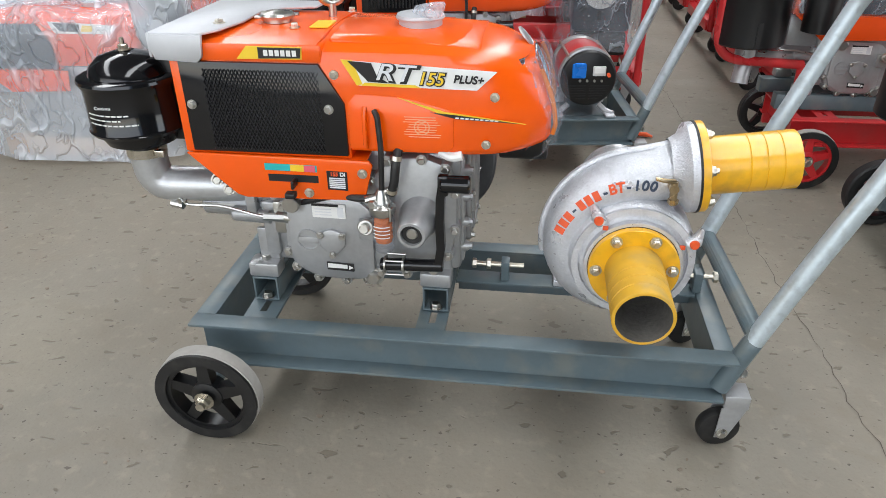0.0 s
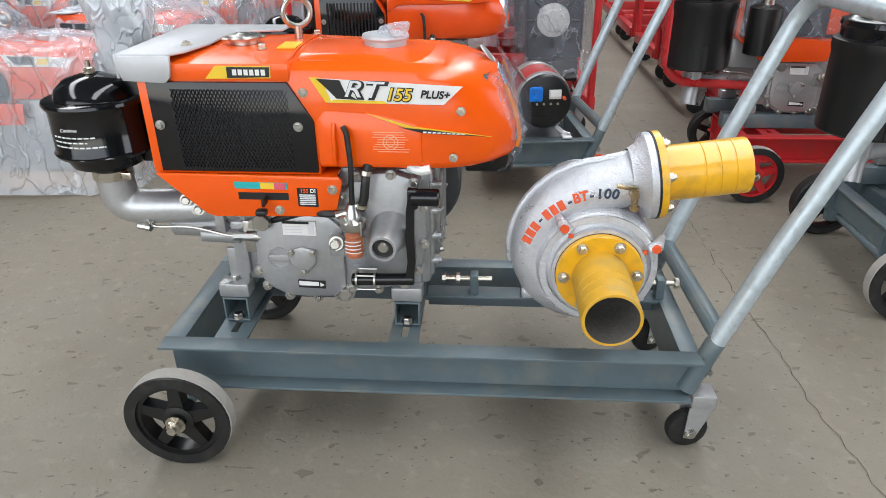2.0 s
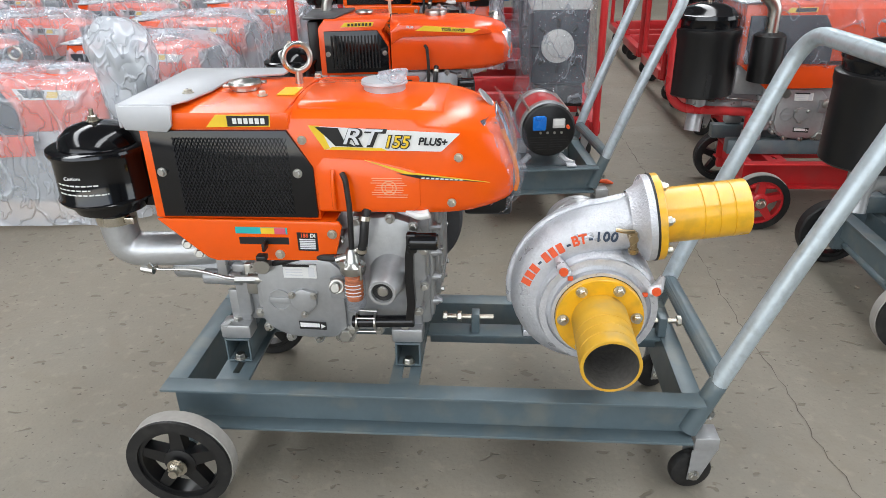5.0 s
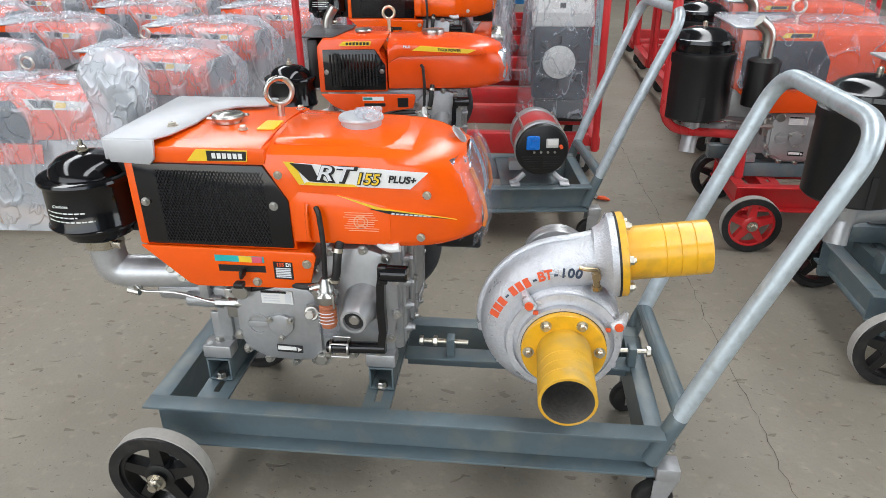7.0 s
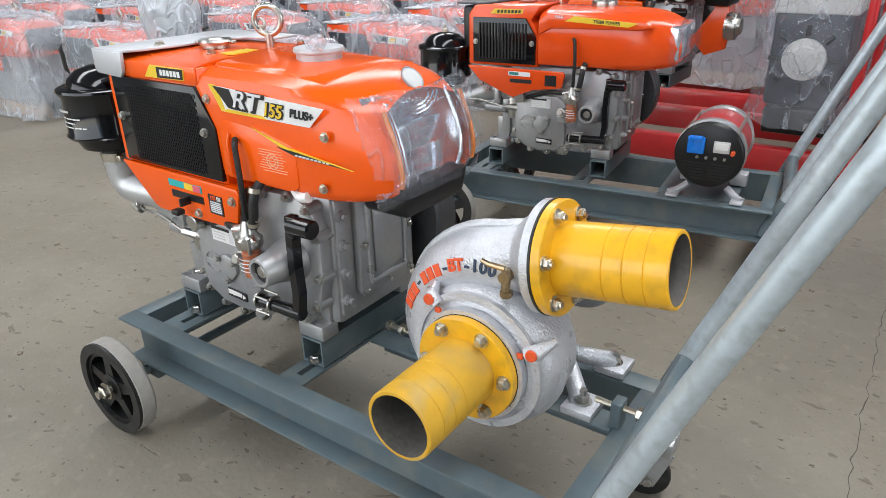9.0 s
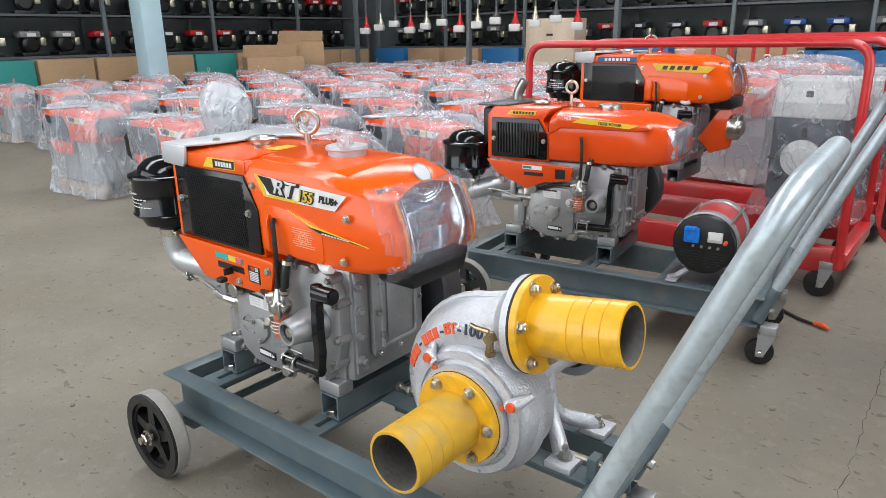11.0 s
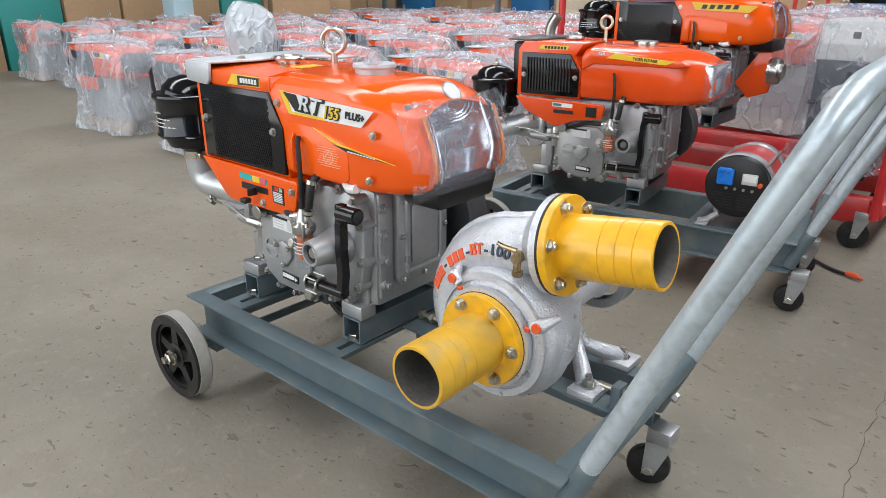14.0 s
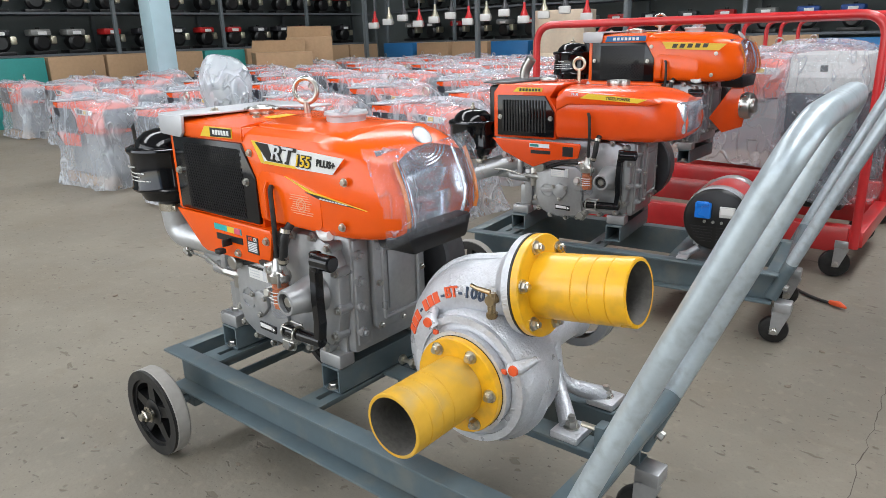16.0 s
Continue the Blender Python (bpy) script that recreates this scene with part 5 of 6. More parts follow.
    for i in range(7):
        bm = B()
        if i == 3:
            box(bm, -0.004, 0.004, -0.002, 0.002, -0.003, 0.0012)
        else:
            box(bm, -0.0062, 0.0062, -0.0095, 0.0095, -0.003, 0.0010)
        bmesh.ops.transform(bm, matrix=on_casing(160 - i * 6.4, 0.146), verts=bm.verts)
        part("stencil_bar", bm, REDP if i != 3 else NAVY, v, "red stencilled bar")
    for i, ch in enumerate("-BT-100"):
        words("stencil_letter", ch, on_casing(115 - i * 5.5, 0.147 + 0.0006 * i) @ pose(0, 0, 0, 0, 0, -i * 0.9), 0.026, REDP if i in (1, 2) else NAVY, v, depth=0.0016, bold=0.0007)
    # bearing bracket, feet and pulley
    bm = B()
    lathe(bm, (cx, 0.185, cz), (0, 1, 0), [(0, 0.10), (0.015, 0.10), (0.02, 0.06), (0.05, 0.045), (0.2, 0.042), (0.235, 0.05), (0.245, 0.03)], 36)
    part("bearing_housing", bm, PUMP, p, "silver cast bearing housing")
    for s in (-1, 1):
        bm = B()
        x1 = cx + 0.106 * s
        for fy in (0.248, 0.386):
            arm = bend([(cx + 0.026 * s, 0.305, 0.385), (cx + 0.040 * s, 0.312, 0.285), (x1 - 0.006 * s, fy, 0.246)], 0.10, 8)
            sweep(bm, arm, [0.017 - 0.004 * math.sin(math.pi * k / (len(arm) - 1)) for k in range(len(arm))], 12)
        box(bm, x1 - 0.028, x1 + 0.028, 0.217, 0.279, 0.2285, 0.243, 0.003)
        box(bm, x1 - 0.028, x1 + 0.028, 0.357, 0.417, 0.2305, 0.245, 0.003)
        part("foot", bm, PUMP, p, "silver cast foot")
        bm = B()
        for y in (0.248, 0.386):
            hexbolt(bm, (x1, y, 0.2445), (0, 0, 1), 0.0115, 0.011)
            cyl(bm, (x1, y, 0.25), (x1, y, 0.268), 0.0065, seg=10)
        part("foot_bolt", bm, STEEL, p)
    bm = B()
    lathe(bm, (cx, 0.44, cz), (0, 1, 0), [(0, 0.060), (0, 0.078), (0.004, 0.080), (0.012, 0.070), (0.02, 0.080), (0.024, 0.080), (0.032, 0.070), (0.04, 0.080), (0.044, 0.078), (0.044, 0.060), (0.03, 0.06)], 40, caps=False)
    lathe(bm, (cx, 0.445, cz), (0, 1, 0), [(0, 0.02), (0.035, 0.02)], 20)
    for i in range(4):
        a = math.pi / 2 * i
        sweep(bm, [(cx + 0.015 * math.cos(a), 0.462, cz + 0.015 * math.sin(a)), (cx + 0.063 * math.cos(a), 0.462, cz + 0.063 * math.sin(a))], 0.009, 8)
    part("pulley", bm, CASTING, p, "spoked cast belt pulley")
    return p


trolley_a = trolley()
engine_a = engine_one("orange single cylinder diesel engine bolted on the trolley")
pump_a = pump()


# ---- the second trolley: engine and generator head ----
TURN_B = 6.5
def move(ob, dx, dy, dz=0.0):
    ob.location = ob.location + Vector((dx, dy, dz))
    return ob


def engine_two(label, paint=ORANGE_B):
    """An older style of orange engine, with a stepped bonnet and a small square lamp."""
    e = thing("diesel_engine", (-0.25, 0.222, 0.286), label, "engine", "engines on trolleys")
    hood = part("bonnet", bonnet(B(), x0=-0.33, z0=0.572, ztop=0.728, crown=0.014), paint, e, "glossy orange bonnet", 0.75)
    bm = B()
    plate(bm, [(-0.33, 0.712), (-0.30, 0.735), (0.0, 0.716), (0.02, 0.700), (-0.02, 0.692), (-0.29, 0.690), (-0.33, 0.668)], "xz", 0.064, 0.3725, 0.004)
    part("side_step", bm, paint, hood)
    bm = B()
    plate(bm, [(-0.577, 0.566), (-0.335, 0.566), (-0.335, 0.668), (-0.36, 0.71), (-0.33, 0.752), (-0.555, 0.752), (-0.577, 0.725)], "xz", 0.080, 0.365, 0.004)
    part("radiator_shell", bm, paint, e, "orange radiator shell", 0.7)
    bm = B()
    plate(bm, [(-0.557, 0.575), (-0.34, 0.575), (-0.34, 0.660), (-0.375, 0.716), (-0.557, 0.716)], "xz", 0.0705, 0.0795, 0.002)
    g = part("radiator_guard", bm, BLACK, e, "black radiator guard")
    for i in range(15):
        part("grille_bar", box(B(), -0.535 + i * 0.0115, -0.530 + i * 0.0115, 0.0665, 0.0704, 0.59, 0.70), SATIN, g)
    bm = B()
    for x in (-0.547, -0.352):
        hexbolt(bm, (x, 0.0705, 0.64), (0, -1, 0), 0.0065, 0.006)
    part("guard_bolt", bm, STEEL, g)
    out = [(-0.574, 0.565), (-0.24, 0.56), (-0.235, 0.55), (-0.245, 0.51), (-0.34, 0.498), (-0.41, 0.470), (-0.45, 0.485), (-0.53, 0.52)]
    bk = part("control_bracket", plate(B(), out, "xz", 0.0605, 0.068, 0.002), paint, e, "orange control bracket")
    st = part("instruction_strip", plate(B(), [(-0.425, 0.540), (-0.35, 0.539), (-0.35, 0.553), (-0.425, 0.554)], "xz", 0.0590, 0.0602), WHITE, bk, "green and white strip")
    part("green_field", plate(B(), [(-0.422, 0.543), (-0.39, 0.5425), (-0.39, 0.551), (-0.422, 0.5515)], "xz", 0.0582, 0.0590), GREEN, st)
    part("slot", box(B(), -0.42, -0.345, 0.0592, 0.0604, 0.518, 0.53), INK, bk)
    part("rating_plate", box(B(), -0.30, -0.262, 0.0588, 0.0603, 0.515, 0.548), INK, bk)
    # lamp
    bm = B()
    plate(bm, [(0.115, 0.60), (0.33, 0.60), (0.335, 0.70), (0.11, 0.70)], "yz", 0.055, 0.092, 0.01)
    lp = part("headlamp", bm, CHROME, e, "clear rectangular headlamp")
    part("lens", plate(B(), [(0.100, 0.590), (0.345, 0.590), (0.35, 0.712), (0.095, 0.712)], "yz", 0.06, 0.112, 0.014), LENS, lp)
    # decal: maker's strip as bars, the grade in letters
    d = part("maker_plate", plate(B(), [(-0.50, 0.727), (-0.39, 0.728), (-0.385, 0.742), (-0.485, 0.742)], "xz", 0.0785, 0.0797), YEL, e, "yellow and black maker strip")
    for i in range(7):
        x = -0.475 + i * 0.012
        part("print_bar", plate(B(), [(x, 0.730), (x + 0.008, 0.730), (x + 0.009, 0.739), (x + 0.001, 0.739)], "xz", 0.0778, 0.0785), INK, d)
    s = part("stripe_decal", plate(B(), [(-0.245, 0.712), (-0.05, 0.700), (-0.02, 0.712), (-0.215, 0.728)], "xz", 0.0622, 0.0636), YEL, e, "yellow grade decal")
    words("grade_letters", "TIGER POWER", face_front(-0.115, 0.0616, 0.7115, -3), 0.0125, INK, s, bold=0.0003)
    words("grade_word", "PLUS", face_front(-0.262, 0.0626, 0.7245, -2), 0.011, WHITE, s, bold=0.0003)
    # tops
    part("radiator_cap", lathe(B(), (-0.424, 0.215, 0.752), (0, 0, 1), [(0, 0.026), (0.007, 0.032), (0.013, 0.031), (0.016, 0.012), (0.018, 0.0)], 28, caps=False), STEEL, e, "bright radiator cap")
    part("tank_cap", lathe(B(), (-0.17, 0.223, 0.742), (0, 0, 1), [(0, 0.038), (0.012, 0.040), (0.018, 0.038), (0.02, 0.02), (0.021, 0.0)], 32, caps=False), STEEL, e, "bright tank cap")
    bm = B()
    ring = [Vector((-0.335 + 0.021 * math.sin(t), 0.275, 0.812 + 0.021 * math.cos(t))) for t in (2 * math.pi * i / 20 for i in range(21))]
    sweep(bm, ring, 0.0052, 10, caps=False)
    cyl(bm, (-0.335, 0.275, 0.745), (-0.335, 0.275, 0.793), 0.006, seg=10)
    part("lifting_eye", bm, mat_eye, e, "pale zinc lifting eye")
    bm = B()
    plate(bm, [(-0.63, 0.10), (-0.52, 0.10), (-0.47, 0.30), (-0.47, 0.37), (-0.63, 0.37)], "xy", 0.752, 0.758, 0.002)
    part("muffler_guard", bm, mat_fly, e, "sheet metal muffler guard")
    bm = B()
    sweep(bm, bend([(-0.57, 0.31, 0.72), (-0.57, 0.31, 0.785), (-0.54, 0.31, 0.83)], 0.03), 0.019, 14)
    part("exhaust_stub", bm, STEEL, e, "bright exhaust stub")
    bm = B()
    box(bm, -0.62, -0.578, 0.12, 0.36, 0.57, 0.745, 0.012)
    part("radiator_tank", bm, SATIN, e)
    air_cleaner(e, -0.085)
    crankcase(e)
    flywheel(e)
    crank_handle(e)
    fuel_filter(e)
    fuel_lines(e)
    for x in (-0.475, -0.115):
        bm = B()
        z0, z1, t, half = 0.2305, 0.2855, 0.004, 0.0265
        for a, b, c, d in ((x - half, x + half, z0, z0 + t), (x - half, x + half, z1 - t, z1), (x - half, x - half + t, z0 + t, z1 - t), (x + half - t, x + half, z0 + t, z1 - t)):
            box(bm, a, b, 0.075, 0.385, c, d, 0.0008)
        part("mounting_tube", bm, FRAME, e, "blue grey square tube engine mount")
    return e


mat_eye = mat("pale_zinc", (0.62, 0.58, 0.45), 0.35, metal=0.9, var=0.1)


def generator_head():
    c = Vector((0.242, 0.115, 0.372))
    g = thing("generator", (0.242, 0.24, 0.23), "red and silver generator head with black socket panel", "generator")
    R = 0.098
    part("stator_body", lathe(B(), c + Vector((0, 0.035, 0)), (0, 1, 0), [(0, R * 0.93), (0.03, R * 0.95), (0.20, R * 0.95), (0.23, R * 0.8)], 40), RED, g, "red painted stator")
    bm = B()
    lathe(bm, c + Vector((0, 0.02, 0)), (0, 1, 0), [(0, R * 0.92), (0.004, R * 1.02), (0.03, R * 1.02), (0.036, R * 0.96)], 40)
    lathe(bm, c + Vector((0, 0.20, 0)), (0, 1, 0), [(0, R * 0.97), (0.004, R * 1.02), (0.06, R * 0.95), (0.085, R * 0.5)], 40)
    part("end_bell", bm, CASTING, g, "cast aluminium end bell")
    for i in range(4):
        a = math.pi / 4 + math.pi / 2 * i
        q = c + Vector((R * 0.99 * math.cos(a), 0, R * 0.99 * math.sin(a)))
        part("tie_rod", cyl(B(), q + Vector((0, 0.01, 0)), q + Vector((0, 0.26, 0)), 0.005, seg=10), STEEL, g)
    pnl = part("socket_panel", lathe(B(), c + Vector((0, 0.018, 0)), (0, -1, 0), [(0, R * 0.97), (0.012, R * 0.99), (0.02, R * 0.95), (0.023, R * 0.9)], 44), SATIN, g, "round black socket panel")
    y = c.y - 0.0052
    bm = B()
    box(bm, c.x - 0.060, c.x - 0.012, y - 0.014, y, c.z + 0.005, c.z + 0.055, 0.005)
    box(bm, c.x - 0.054, c.x - 0.018, y - 0.022, y - 0.013, c.z + 0.045, c.z + 0.06, 0.003)
    part("socket", bm, BLUE, pnl, "blue flap socket")
    mt = part("voltmeter", box(B(), c.x + 0.012, c.x + 0.056, y - 0.008, y, c.z + 0.012, c.z + 0.045, 0.002), PALE, pnl, "white dial voltmeter")
    part("dial", box(B(), c.x + 0.016, c.x + 0.052, y - 0.0092, y - 0.0082, c.z + 0.022, c.z + 0.042), WHITE, mt)
    part("terminal", cyl(B(), (c.x + 0.066, y, c.z + 0.016), (c.x + 0.066, y - 0.018, c.z + 0.016), 0.006, seg=12), REDP, pnl, "red terminal post")
    for dx in (-0.03, -0.005, 0.02, 0.045):
        part("screw", cyl(B(), (c.x + dx, y + 0.002, c.z - 0.006), (c.x + dx, y - 0.005, c.z - 0.006), 0.0045, seg=10), STEEL, pnl)
    for i in range(6):
        z = c.z - 0.025 - i * 0.009
        w = math.sqrt(max(0.001, 0.085 ** 2 - (z - c.z) ** 2)) - 0.008
        for s in (-1, 1):
            part("vent_slot", box(B(), c.x + s * 0.006, c.x + s * w, y - 0.0015, y + 0.001, z - 0.0022, z + 0.0022), RUBBER, pnl)
    for s in (-1, 1):
        bm = B()
        sweep(bm, bend([(c.x + s * 0.055, c.y + 0.06, 0.262), (c.x + s * 0.085, c.y + 0.05, 0.238), (c.x + s * 0.105, c.y + 0.03, 0.236)], 0.02), 0.011, 8)
        box(bm, c.x + s * 0.075, c.x + s * 0.11, c.y + 0.0, c.y + 0.06, 0.2305, 0.238, 0.002)
        part("foot", bm, SILVER, g, "bright cast foot")
        part("foot", box(B(), c.x + s * 0.05, c.x + s * 0.10, c.y + 0.18, c.y + 0.23, 0.2305, 0.27, 0.004), SILVER, g, "bright cast foot")
    return g


trolley_b = move(trolley(pump=False, label="blue grey steel trolley carrying an engine and generator"), -0.02, 1.20)
bm = B()
box(bm, 0.13, 0.36, 0.0425, 0.3575, 0.221, 0.2265, 0.001)
part("generator_bed", bm, FRAME, None)
bed = bpy.data.objects["generator_bed"]
bed.parent = trolley_b
bed.location = -BASE[trolley_b]
engine_b = move(engine_two("orange diesel engine with stepped bonnet on a grey trolley"), 0.030, 1.18, 0.012)
gen_b = move(generator_head(), 0.010, 1.09)


swing = Matrix.Translation((0.44, 1.365, 0)) @ Matrix.Rotation(radians(TURN_B), 4, "Z") @ Matrix.Translation((-0.446, -1.20, 0))
for ob in (trolley_b, engine_b, gen_b):
    ob.matrix_basis = swing @ Matrix.Translation(ob.location)


# ---- engines that stand packed in film on the floor ----
def packed_engine():
    """A simpler orange engine for the packed rows, its skid on the floor at z = 0."""
    e = thing("packed_engine", (-0.25, 0.222, 0.216), "orange diesel engine packed in crumpled clear plastic film", "engine", "engines packed in film")
    hood = part("bonnet", bonnet(B()), ORANGE_B, e, "orange bonnet", 0.75)
    part("radiator_shell", plate(B(), [(-0.577, 0.568), (-0.262, 0.568), (-0.262, 0.676), (-0.302, 0.744), (-0.302, 0.776), (-0.577, 0.776)], "xz", 0.0745, 0.37, 0.004), ORANGE_B, e)
    part("radiator_guard", plate(B(), [(-0.560, 0.575), (-0.266, 0.575), (-0.266, 0.672), (-0.308, 0.740), (-0.560, 0.740)], "xz", 0.064, 0.0735, 0.002), mat_guard, e, "dark radiator guard")
    part("muffler_guard", plate(B(), [(-0.603, 0.066), (-0.50, 0.066), (-0.46, 0.22), (-0.35, 0.325), (-0.35, 0.385), (-0.603, 0.385)], "xy", 0.781, 0.788, 0.002), SILVER, e, "silver top guard")
    d = part("model_decal", plate(B(), [(-0.242, 0.706), (-0.035, 0.703), (-0.002, 0.735), (-0.26, 0.748)], "xz", 0.0675, 0.0698), WHITE, e, "pale model decal")
    part("dark_flash", plate(B(), [(-0.24, 0.744), (-0.14, 0.738), (-0.15, 0.712), (-0.22, 0.714)], "xz", 0.0668, 0.0675), INK, d)
    part("yellow_edge", plate(B(), [(-0.13, 0.735), (-0.09, 0.733), (-0.10, 0.712), (-0.14, 0.713)], "xz", 0.0668, 0.0675), YEL, d)
    part("crankcase", box(B(), -0.47, -0.005, 0.10, 0.345, 0.295, 0.577, 0.012), CASTING, e, "grey cast block")
    part("control_bracket", plate(B(), [(-0.574, 0.572), (-0.228, 0.569), (-0.240, 0.490), (-0.47, 0.486)], "xz", 0.0605, 0.068, 0.002), ORANGE_B, e)
    part("headlamp", plate(B(), [(0.10, 0.61), (0.345, 0.61), (0.345, 0.745), (0.10, 0.745)], "yz", 0.05, 0.09, 0.012), mat_lampdark, e, "dark glass headlamp")
    part("air_cleaner", lathe(B(), (-0.66, 0.16, 0.50), (0, 0, 1), [(0, 0.04), (0.05, 0.075), (0.16, 0.08), (0.19, 0.06), (0.21, 0.01)], 24), SATIN, e, "black air cleaner")
    bm = B()
    ring = [Vector((-0.333 + 0.024 * math.sin(t), 0.272, 0.842 + 0.024 * math.cos(t))) for t in (2 * math.pi * i / 18 for i in range(19))]
    sweep(bm, ring, 0.006, 8, caps=False)
    cyl(bm, (-0.333, 0.272, 0.775), (-0.333, 0.272, 0.82), 0.007, seg=8)
    part("lifting_eye", bm, STEEL, e, "steel lifting eye above the film")
    part("tank_cap", lathe(B(), (-0.154, 0.223, 0.776), (0, 0, 1), [(0, 0.04), (0.018, 0.043), (0.022, 0.02), (0.022, 0.0)], 24, caps=False), SILVER, e)
    for y in (0.12, 0.32):
        part("skid", box(B(), -0.58, 0.05, y - 0.035, y + 0.035, 0.217, 0.287, 0.003), WOOD, e, "wooden skid")
    return e


mat_guard = mat("dark_guard", (0.02, 0.024, 0.035), 0.4, var=0.2)
mat_lampdark = mat("dark_lamp_glass", (0.10, 0.10, 0.11), 0.12, var=0.2, coat=0.4)


def film_cover(e, seed, tall=0.0):
    """The bag over a packed engine: tucked over the bonnet, falling in folds to the floor."""
    bm = B()
    levels = [(0.815, 0.02, 0.02), (0.812, 0.16, 0.05), (0.803, 0.29, 0.11), (0.785, 0.352, 0.155), (0.75, 0.378, 0.178), (0.69, 0.388, 0.186), (0.61, 0.392, 0.19), (0.53, 0.392, 0.19), (0.45, 0.39, 0.19), (0.37, 0.396, 0.196), (0.29, 0.406, 0.206), (0.225, 0.425, 0.226)]
    n = 56
    rows = []
    for k, (z, a, b) in enumerate(levels):
        row = []
        for i in range(n):
            t = 2 * math.pi * i / n
            c, s = math.cos(t), math.sin(t)
            p = 0.42
            x = -0.25 + a * math.copysign(abs(c) ** p, c)
            y = 0.222 + b * math.copysign(abs(s) ** p, s)
            f = 0.011 * math.sin(9 * t + seed) * math.sin(5 * t + 2 * seed) * min(1, k / 4)
            zz = z - 0.05 * max(0, (x - 0.0) / 0.15) * (k < 5)
            row.append(bm.verts.new((x + f * c, y + f * s, zz + 0.008 * math.sin(7 * t + seed * 3) * (k < 4))))
        rows.append(row)
    for p, q in zip(rows, rows[1:]):
        for i in range(n):
            bm.faces.new((p[i], p[(i + 1) % n], q[(i + 1) % n], q[i]))
    bm.faces.new(rows[0])
    crumple(bm, 0.034, 4.5, seed * 2.3)
    crumple(bm, 0.020, 11, seed)
    for v in bm.verts:
        v.co.z = max(v.co.z, 0.2185)
    return part("packing_film", bm, FILM, e, "crumpled clear plastic film", 1.4)


protos = []
for k, seed in enumerate((1.3, 4.9, 8.2)):
    pe = packed_engine()
    film_cover(pe, seed)
    protos.append(pe)
rnd = random.Random(11)
spots = []
for row in range(10):
    y = 1.25 + row * 0.80
    for col in range(7):
        x = -1.25 - col * 1.13 - 0.06 * (row % 3) + (0.14 if row and col == 1 else 0.0) - (0.22 if row == 0 else 0.1)
        if x < -4.3 and row < 1 or x < -7.6:
            continue
        spots.append((x + rnd.uniform(-0.05, 0.05), y + rnd.uniform(-0.05, 0.05), rnd.uniform(-5, 5)))
first = {}
for i, (x, y, turn) in enumerate(spots):
    k = rnd.randrange(3)
    src = protos[k]
    m = pose(x - 0.25, y + 0.222, 0.0, 0, 0, turn)
    if k not in first:
        src.matrix_basis = m
        first[k] = True
    else:
        copy_thing(src, m)


# ---- generator sets in red tube frames ----
def tube_frame(x0=-0.870, x1=0.520, y0=0.0, y1=0.62, top=0.965):
    f = thing("tube_frame", ((x0 + x1) / 2, (y0 + y1) / 2, 0), "red painted tube frame trolley wrapped in thin film", "frame", "red tube frames")
    for y in (y0, y1):
        path = bend([(x0, y, 0.13), (x0, y, top), (x1, y, top), (x1, y, 0.13)], 0.09, 7)
        part("hoop", sweep(B(), path, 0.0165, 14), RED, f, "bent red tube hoop", 1.2)
    for x in (x0, x1):
        part("base_bar", box(B(), x - 0.025, x + 0.025, y0 + 0.017, y1 - 0.017, 0.13, 0.19, 0.003), RED, f)
    for y in (y0 + 0.05, y1 - 0.05):
        part("base_bar", box(B(), x0 + 0.026, x1 - 0.026, y - 0.03, y + 0.03, 0.10, 0.20, 0.003), RED, f, "red base channel")
    for x, y in ((x0 + 0.06, y0 + 0.03), (x0 + 0.06, y1 - 0.03), (x1 - 0.06, y0 + 0.03), (x1 - 0.06, y1 - 0.03)):
        caster(f, x, y, 20, 0.055)
    return f


